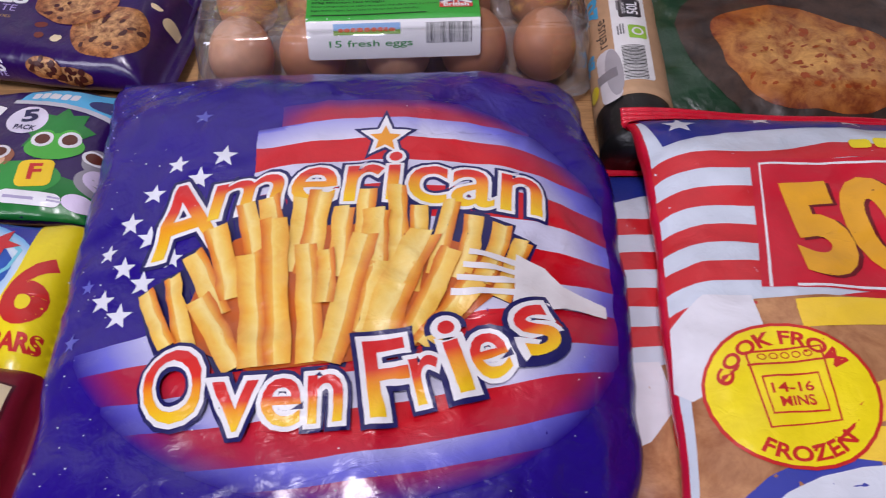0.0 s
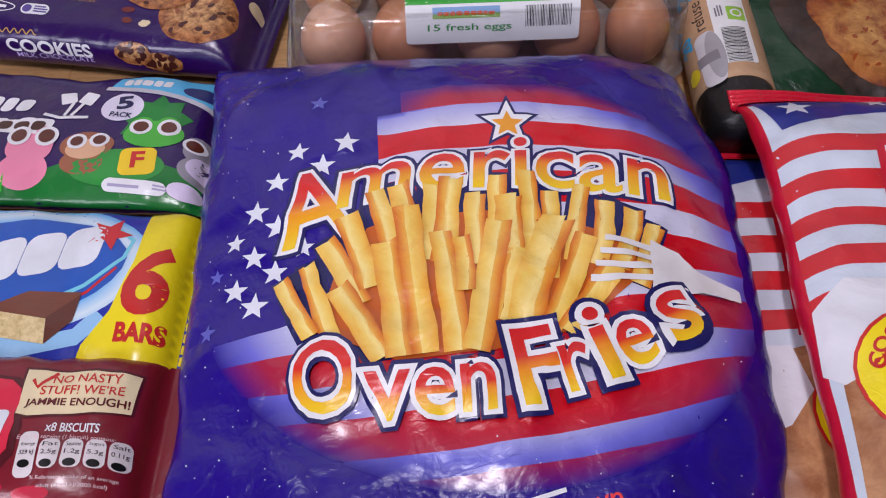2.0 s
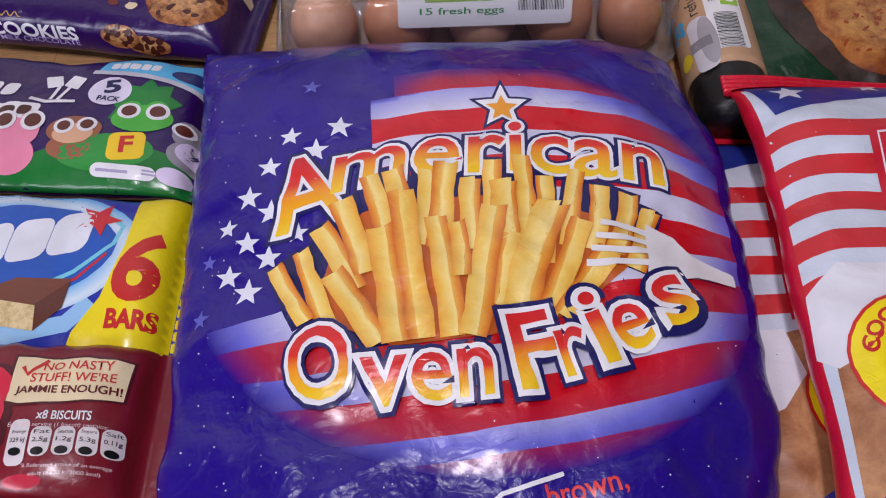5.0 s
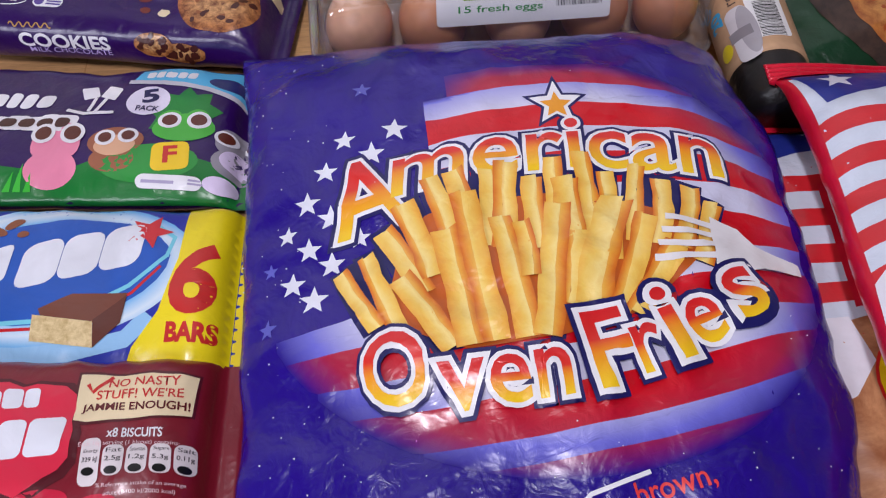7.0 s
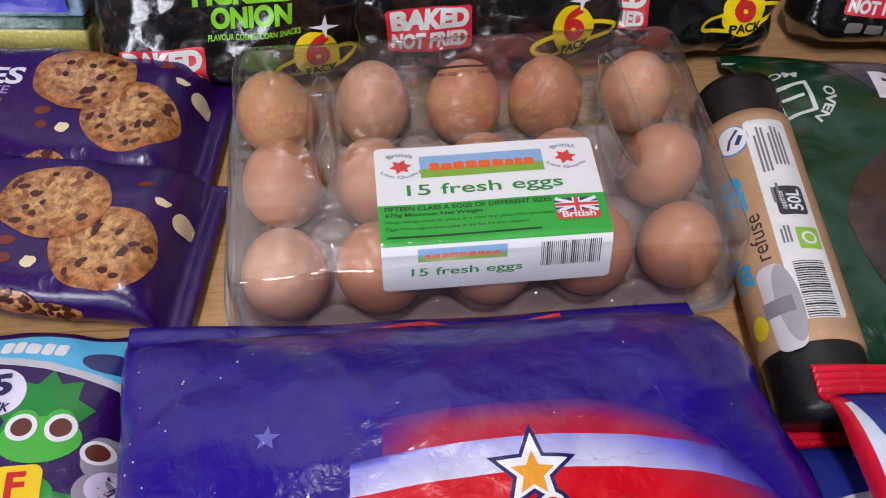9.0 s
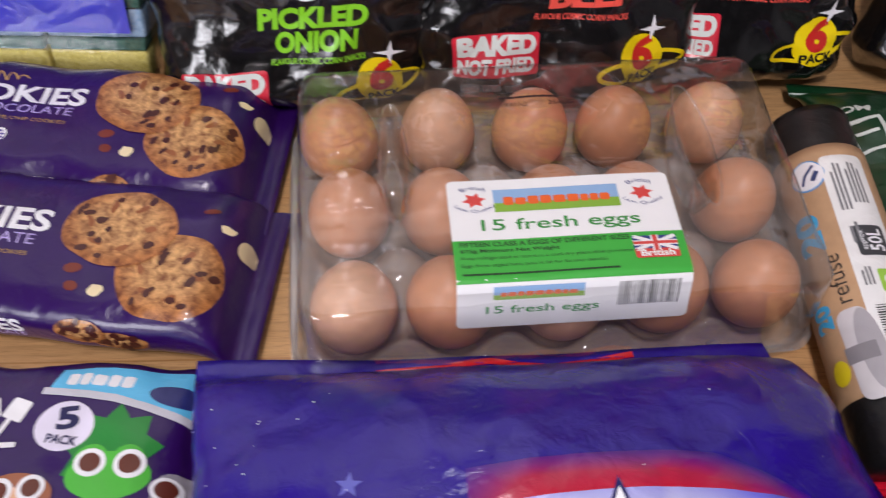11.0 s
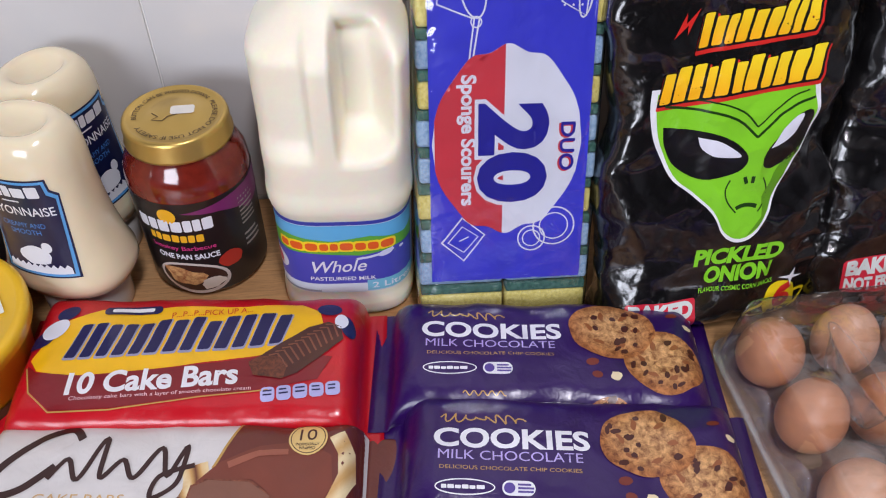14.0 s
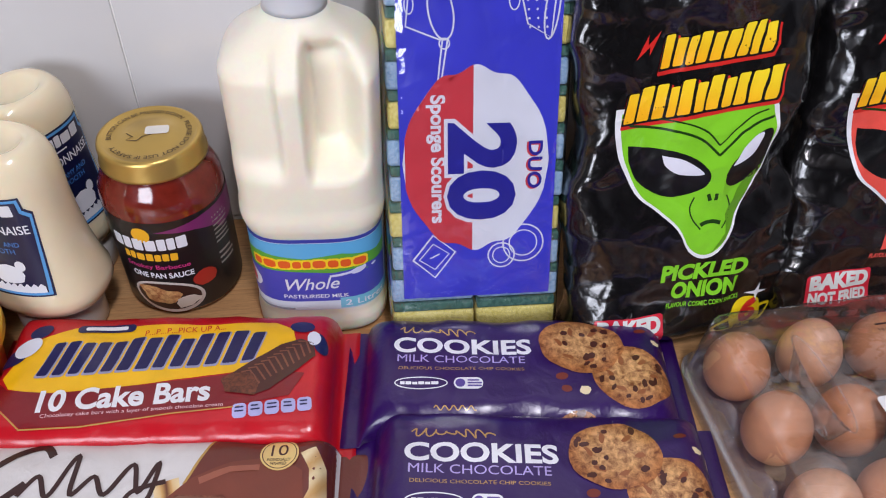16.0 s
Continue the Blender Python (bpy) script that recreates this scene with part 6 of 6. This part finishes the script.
FOAMS = {"yellow": foam("yellow_foam", rgb(214, 196, 96), rgb(240, 226, 140)), "blue": foam("blue_foam", rgb(130, 168, 206), rgb(176, 204, 230))}
PAD = foam("green_scouring_pad", rgb(40, 84, 74), rgb(84, 126, 112))
order = ("yellow", "blue", "blue", "yellow", "blue", "blue", "yellow", "blue", "yellow", "blue")
rs = random.Random(4)
for k, colour in enumerate(order):
    for side in (-1, 1):
        z = k * 0.0238
        jx = rs.uniform(-0.001, 0.001)
        x0, x1 = (-0.0545 + jx, -0.0008) if side < 0 else (0.0008, 0.0545 + jx)
        jy = rs.uniform(0.0, 0.002)
        sp = part("sponge", box_bm(x0, x1, 0.0015 + jy, DEPTH, z + 0.0003, z + 0.0172, 0.0025, 3), FOAMS[colour], sponge, colour + " foam sponge")
        part("scouring_pad", box_bm(x0 + 0.0004, x1 - 0.0004, 0.0012 + jy, DEPTH - 0.0004, z + 0.0174, z + 0.0236, 0.0012), PAD, sp, "rough green scouring pad")
ripple = lambda x, y: 0.0010 * noise.noise(Vector((x * 30, y * 24, 3.3))) + 0.0006 * noise.noise(Vector((x * 70, y * 90, 1.3)))
CS = Sheet(lambda x, y: Vector((x, -0.0009 - abs(ripple(x, y)) * 0.9, y)))
WCLEAR = thin_plastic("clear_wrap_film", (0.99, 0.99, 0.99, 1), 0.0, 0.05, 0.0025)
CARD = film("blue_card_film", rgb(62, 64, 204), 0.3, 0.9, 0.3)
printed("blue_card", rect(0.5, 132, 96, 206), CS, CARD, sponge, 1, step=0.006)
OV = (-1, 122)
PW = film("card_white", rgb(226, 228, 240), 0.3, 0.9, 0.3)
PR = film("card_red", rgb(206, 60, 72), 0.3, 0.9, 0.3)


def scallop(x0, x1):
    top, low = [], []
    for k in range(41):
        x = x0 + (x1 - x0) * k / 40
        h = 58 * math.sqrt(max(0.0, 1 - ((x - OV[0]) / 45) ** 2)) * (1 + 0.03 * math.cos((x - OV[0]) * 0.28))
        top.append((x, OV[1] + h))
        low.append((x, OV[1] - h))
    return poly(*(top + low[::-1]))


printed("printed_white_oval", scallop(-45.99, 43.99), CS, PW, sponge, 2)
printed("printed_red_half", scallop(-44.5, -3), CS, PR, sponge, 3)
printed("printed_count_edge", txt("20", 2.5, 115.5, 58, 38, -90, 0.085), CS, PW, sponge, 4)
printed("printed_count", txt("20", 2.5, 115.5, 58, 38, -90, 0.045), CS, film("card_deep_blue", rgb(38, 36, 150), 0.3, 0.9), sponge, 5)
printed("printed_name", txt("Sponge Scourers", -25.5, 123.5, 81, 11, -90, 0.035), CS, PW, sponge, 4)
printed("printed_kind_shade", txt("DUO", 34.6, 118.4, 30, 8.5, -90, 0.03), CS, PR, sponge, 3)
printed("printed_kind", txt("DUO", 35.6, 119, 30, 8.5, -90, 0.02), CS, film("card_deep_blue", rgb(38, 36, 150), 0.3, 0.9), sponge, 3.6)
lines = []
lines += [stroke([(-41, 57), (-28, 74), (-14, 62), (-27, 44), (-41, 57), (-34, 66)], 1.2), stroke([(-37, 57), (-28, 68), (-18, 61), (-27, 50), (-37, 57), (-33, 62)], 0.8), stroke([(-30, 58), (-24, 61)], 0.8)]
lines += [ring(30, 66, 13, 13, 1.0), ring(30, 66, 9, 9, 0.8), ring(16, 58, 8.5, 8.5, 1.0), ring(16, 58, 5.5, 5.5, 0.8)]
lines += [ring(-22, 212, 7, 16, 1.0, 10), stroke([(-26, 226), (-40, 222), (-42, 204), (-22, 196)], 1.0), stroke([(-21, 197), (-24, 172), (-22, 172), (-18, 197)], 1.0), ring(-20, 194, 3, 3, 0.8), ring(-40, 216, 2.5, 5, 0.8)]
lines += [stroke([(22, 228), (28, 204), (42, 196), (44, 222), (30, 232), (22, 228)], 1.0), ring(42, 212, 4, 17, 1.0, -6), ring(20, 218, 3, 6, 0.8)]
each("printed_line_drawing", lines, CS, PW, sponge, 2.2)
for i in range(5):
    for j in range(3):
        printed("printed_dot", ell(27 + j * 5 + i * 0.6, 222 - i * 5, 0.7, 0.7, 0, 8), CS, PW, sponge, 2.2)
wrap = []
for s in range(13):
    z = -0.001 + s * 0.0205
    wrap.append([(x + 0.0012 * noise.noise(Vector((x * 60, y * 60, z * 40))), y + DEPTH / 2 + 0.0016 * noise.noise(Vector((x * 50, 7 + y * 50, z * 40))), z) for x, y in supercircle(0.0568, DEPTH / 2 + 0.0032, 9, 64)])
part("clear_wrap", loft(wrap), WCLEAR, sponge, "crinkled clear film round the stack")

# ---- multipack bags of corn snacks, leaning on the wall ----
M_BLACK = film("glossy_black_film", rgb(15, 14, 15), 0.15, 2.2, 1.0, coat_rough=0.08)


def snack_bag(m, label, seed, words, flavour, tint):
    ob = thing("corn_snack_bag", m, label, "crisps bag", "black snack bags")
    sk = Skin("y", 0.140, 0.070, 0.0235, n=2.5, fin=0.004, taper=0.022, tn=2.0, lift=0.55, wr=0.0040, seed=seed, crush=0.019)
    part("bag_film", sk.mesh(0.0021), M_BLACK, ob)
    sk.fine = 0.0024
    V = lambda x, s: (x, s - 142)
    pre = "shield_" + tint
    cols = {"lime": (130, 206, 40), "coral": (232, 84, 72)}[tint]
    shade = tuple(int(c * 0.72) for c in cols)
    bend = lambda pts: [(0.893 * (x if x < 45 else 45 + (x - 45) * 0.7) - 16.6 - 0.06 * (y + 20), 0.925 * y + 12.2) for x, y in pts]
    edge = bend(curve([(-32, 22), (-33, 8), (-31, -10), (-22, -33), (-9, -45), (7, -60), (15, -76), (26, -82), (38, -75), (48, -53), (66, -30), (78, -10), (82, 8), (78, 23)], 4))
    cx = 5
    printed("printed_shield_edge", poly(*[(cx + (x - cx) * 1.06, (y + 15) * 1.06 - 15) for x, y in edge]), sk, WHITE, ob, 1)
    printed("printed_shield", poly(*edge), sk, ink(pre, *cols), ob, 2)
    printed("printed_shield_shade", poly(*bend([(30, -81), (39, -73), (48, -53), (66, -30), (76, -12), (50, -36), (40, -52), (40, -66)])), sk, ink(pre + "_shade", *shade), ob, 3)
    each("printed_dark_patch", [poly(*bend(curve(q, 5))) for q in ([(-29, 0), (-10, -2), (13, -8), (27, -21), (22, -32), (-2, -37), (-21, -27), (-28, -13), (-29, 0)], [(38, -23), (43, -14), (60, 1), (78, 7), (78, -10), (66, -25), (48, -32), (39, -30), (38, -23)])], sk, BLACK, ob, 3)
    each("printed_white_fleck", [poly(*bend(curve(q, 5))) for q in ([(-6, -7), (10, -11), (23, -21), (7, -21), (-3, -15), (-6, -7)], [(42, -17), (54, -2), (70, 5), (63, -7), (51, -14), (42, -17)])], sk, ink("fleck_white", 226, 226, 238), ob, 3.8)
    each("printed_dark_line", [stroke(bend(curve([(-28, 14), (0, 10), (20, 3), (33, -9)], 5) + curve([(33.2, -9), (48, 4), (64, 11), (80, 15)], 5)), 1.5), stroke(bend(curve([(-24, 19), (2, 16), (22, 9), (33, -2)], 5) + curve([(33.2, -2), (46, 9), (60, 16), (74, 20)], 5)), 1.0), stroke(bend(curve([(17, -38), (14, -46), (16, -54), (22, -62)])), 0.9), stroke(bend(curve([(40, -38), (43, -46), (42, -54), (37, -62)])), 0.9), stroke(bend([(26.5, -36), (28, -41)]), 2.2), stroke(bend([(32.5, -36), (32, -41)]), 2.2), stroke(bend(curve([(22, -59), (26, -57), (31, -56.5), (36, -58)])), 2.6)], sk, ink("line_dark", 26, 60, 14), ob, 3)
    rows = ((5, 71.5, 66, 19, 9), (-1, 42, 92, 20, 11))
    for x, y, w, h, n in rows:
        each("brand_mark", blocks(x + 0.6, y - 2.4, w, h, n, 7, 0.28, 0.0, 1.0, 2.4), sk, ink("mark_red", 206, 40, 34), ob, 2.5)
        each("brand_mark", blocks(x + 0.2, y - 0.8, w, h, n, 7, 0.28, 0.0, 1.0, 1.0), sk, BLACK, ob, 2.9)
        each("brand_mark", blocks(x, y, w, h, n, 7, 0.28, 0.30, 1.0), sk, film_tone("mark_yellow_fill", [(0.0, rgb(250, 180, 24)), (1.0, rgb(252, 222, 40))]), ob, 3.3, lambda px, py, y=y, h=h: 0.5 + (py - y) / h)
    each("printed_spark", [poly((-42, 64), (-36, 78), (-36, 72), (-29, 80), (-35, 66), (-35, 71))], sk, ink("mark_red", 206, 40, 34), ob, 2.5)
    two = len(words) > 1
    fy, ly, by_, px, py = (-75.5, -99.5, -116.5, 46, -114) if two else (-66, -77.5, -98.5, 43, -102)
    geo = []
    for i, w in enumerate(words):
        geo.append(txt(w, 12.5 + i, fy - i * 13.5, (55 if len(w) > 5 else 42), 10.7, 3, 0.05, 0.15))
    printed("printed_flavour", geo, sk, ink(pre, *cols), ob, 1)
    printed("printed_flavour_line", txt("FLAVOUR COSMIC CORN SNACKS", 14 if two else 8, ly, 50, 3.2, 3 if two else 0, 0.02, 0.15), sk, ink(pre, *cols), ob, 1)
    printed("printed_panel_edge", rect(-34, by_, 42, 23, 2, 2), sk, ink("stamp_red", 206, 40, 60), ob, 1)
    printed("printed_stamp_lettering", [txt("BAKED", -34, by_ + 5, 37, 9.5, 2, 0.06), txt("NOT FRIED", -34, by_ - 6, 37, 7, 2, 0.05)], sk, ink("stamp_white", 236, 216, 222), ob, 1.6)
    printed("printed_planet_ring", ring(px, py - 4, 24, 6, 2.4, 12), sk, ink("planet_yellow", 244, 216, 20), ob, 1.5)
    printed("printed_planet", ell(px, py, 13, 14.5, 10), sk, ink("planet_yellow", 244, 216, 20), ob, 2)
    printed("printed_count", txt("6", px + 1, py + 3.5, 11, 17, -6, 0.05), sk, LOGO_RED, ob, 2.8)
    printed("printed_count_word", txt("PACK", px + 2, py - 9.5, 18, 5, 4, 0.04), sk, BLACK, ob, 2.8)
    printed("printed_glint", star(px + 5, py + 17, 8, 90, 0.25, 4), sk, WHITE, ob, 2.8)
    each("printed_small_box", [rect(-46 + i * 11, by_ - 19, 9, 6, 4, 1.5) for i in range(3)], sk, ink("box_grey", 110, 106, 104), ob, 1)
    return ob


ca, sa = math.cos(radians(18)), math.sin(radians(18))


def standing(x, s, turn=0, lean=0, dy=0.0):
    """Pose of a bag whose front rests on the plane of the leaning row."""
    y, z = 0.5275 + s * sa + 0.047 * ca + dy, s * ca - 0.047 * sa
    return Matrix.Translation((x, y, z + 0.003)) @ pose(0, 0, 0, 72, 0, turn) @ pose(0, 0, 0, 0, 0, lean)


snack_bag(standing(-0.1640, 0.142, 0, 1.0), "black snack multipack with green lettering leaning on the wall", 91, ("PICKLED", "ONION"), "onion", "lime")
snack_bag(standing(-0.0150, 0.142, 0, 0.0, 0.004), "glossy black beef snack multipack with red print", 95, ("BEEF",), "beef", "coral")
snack_bag(standing(0.0900, 0.142, 0, -1.0, 0.020), "glossy black beef snack multipack beside a like bag", 97, ("BEEF",), "beef", "coral")
snack_bag(standing(0.2580, 0.142, 0, -2.0, 0.022), "black snack multipack standing behind the green bag", 99, ("BEEF",), "beef", "coral")
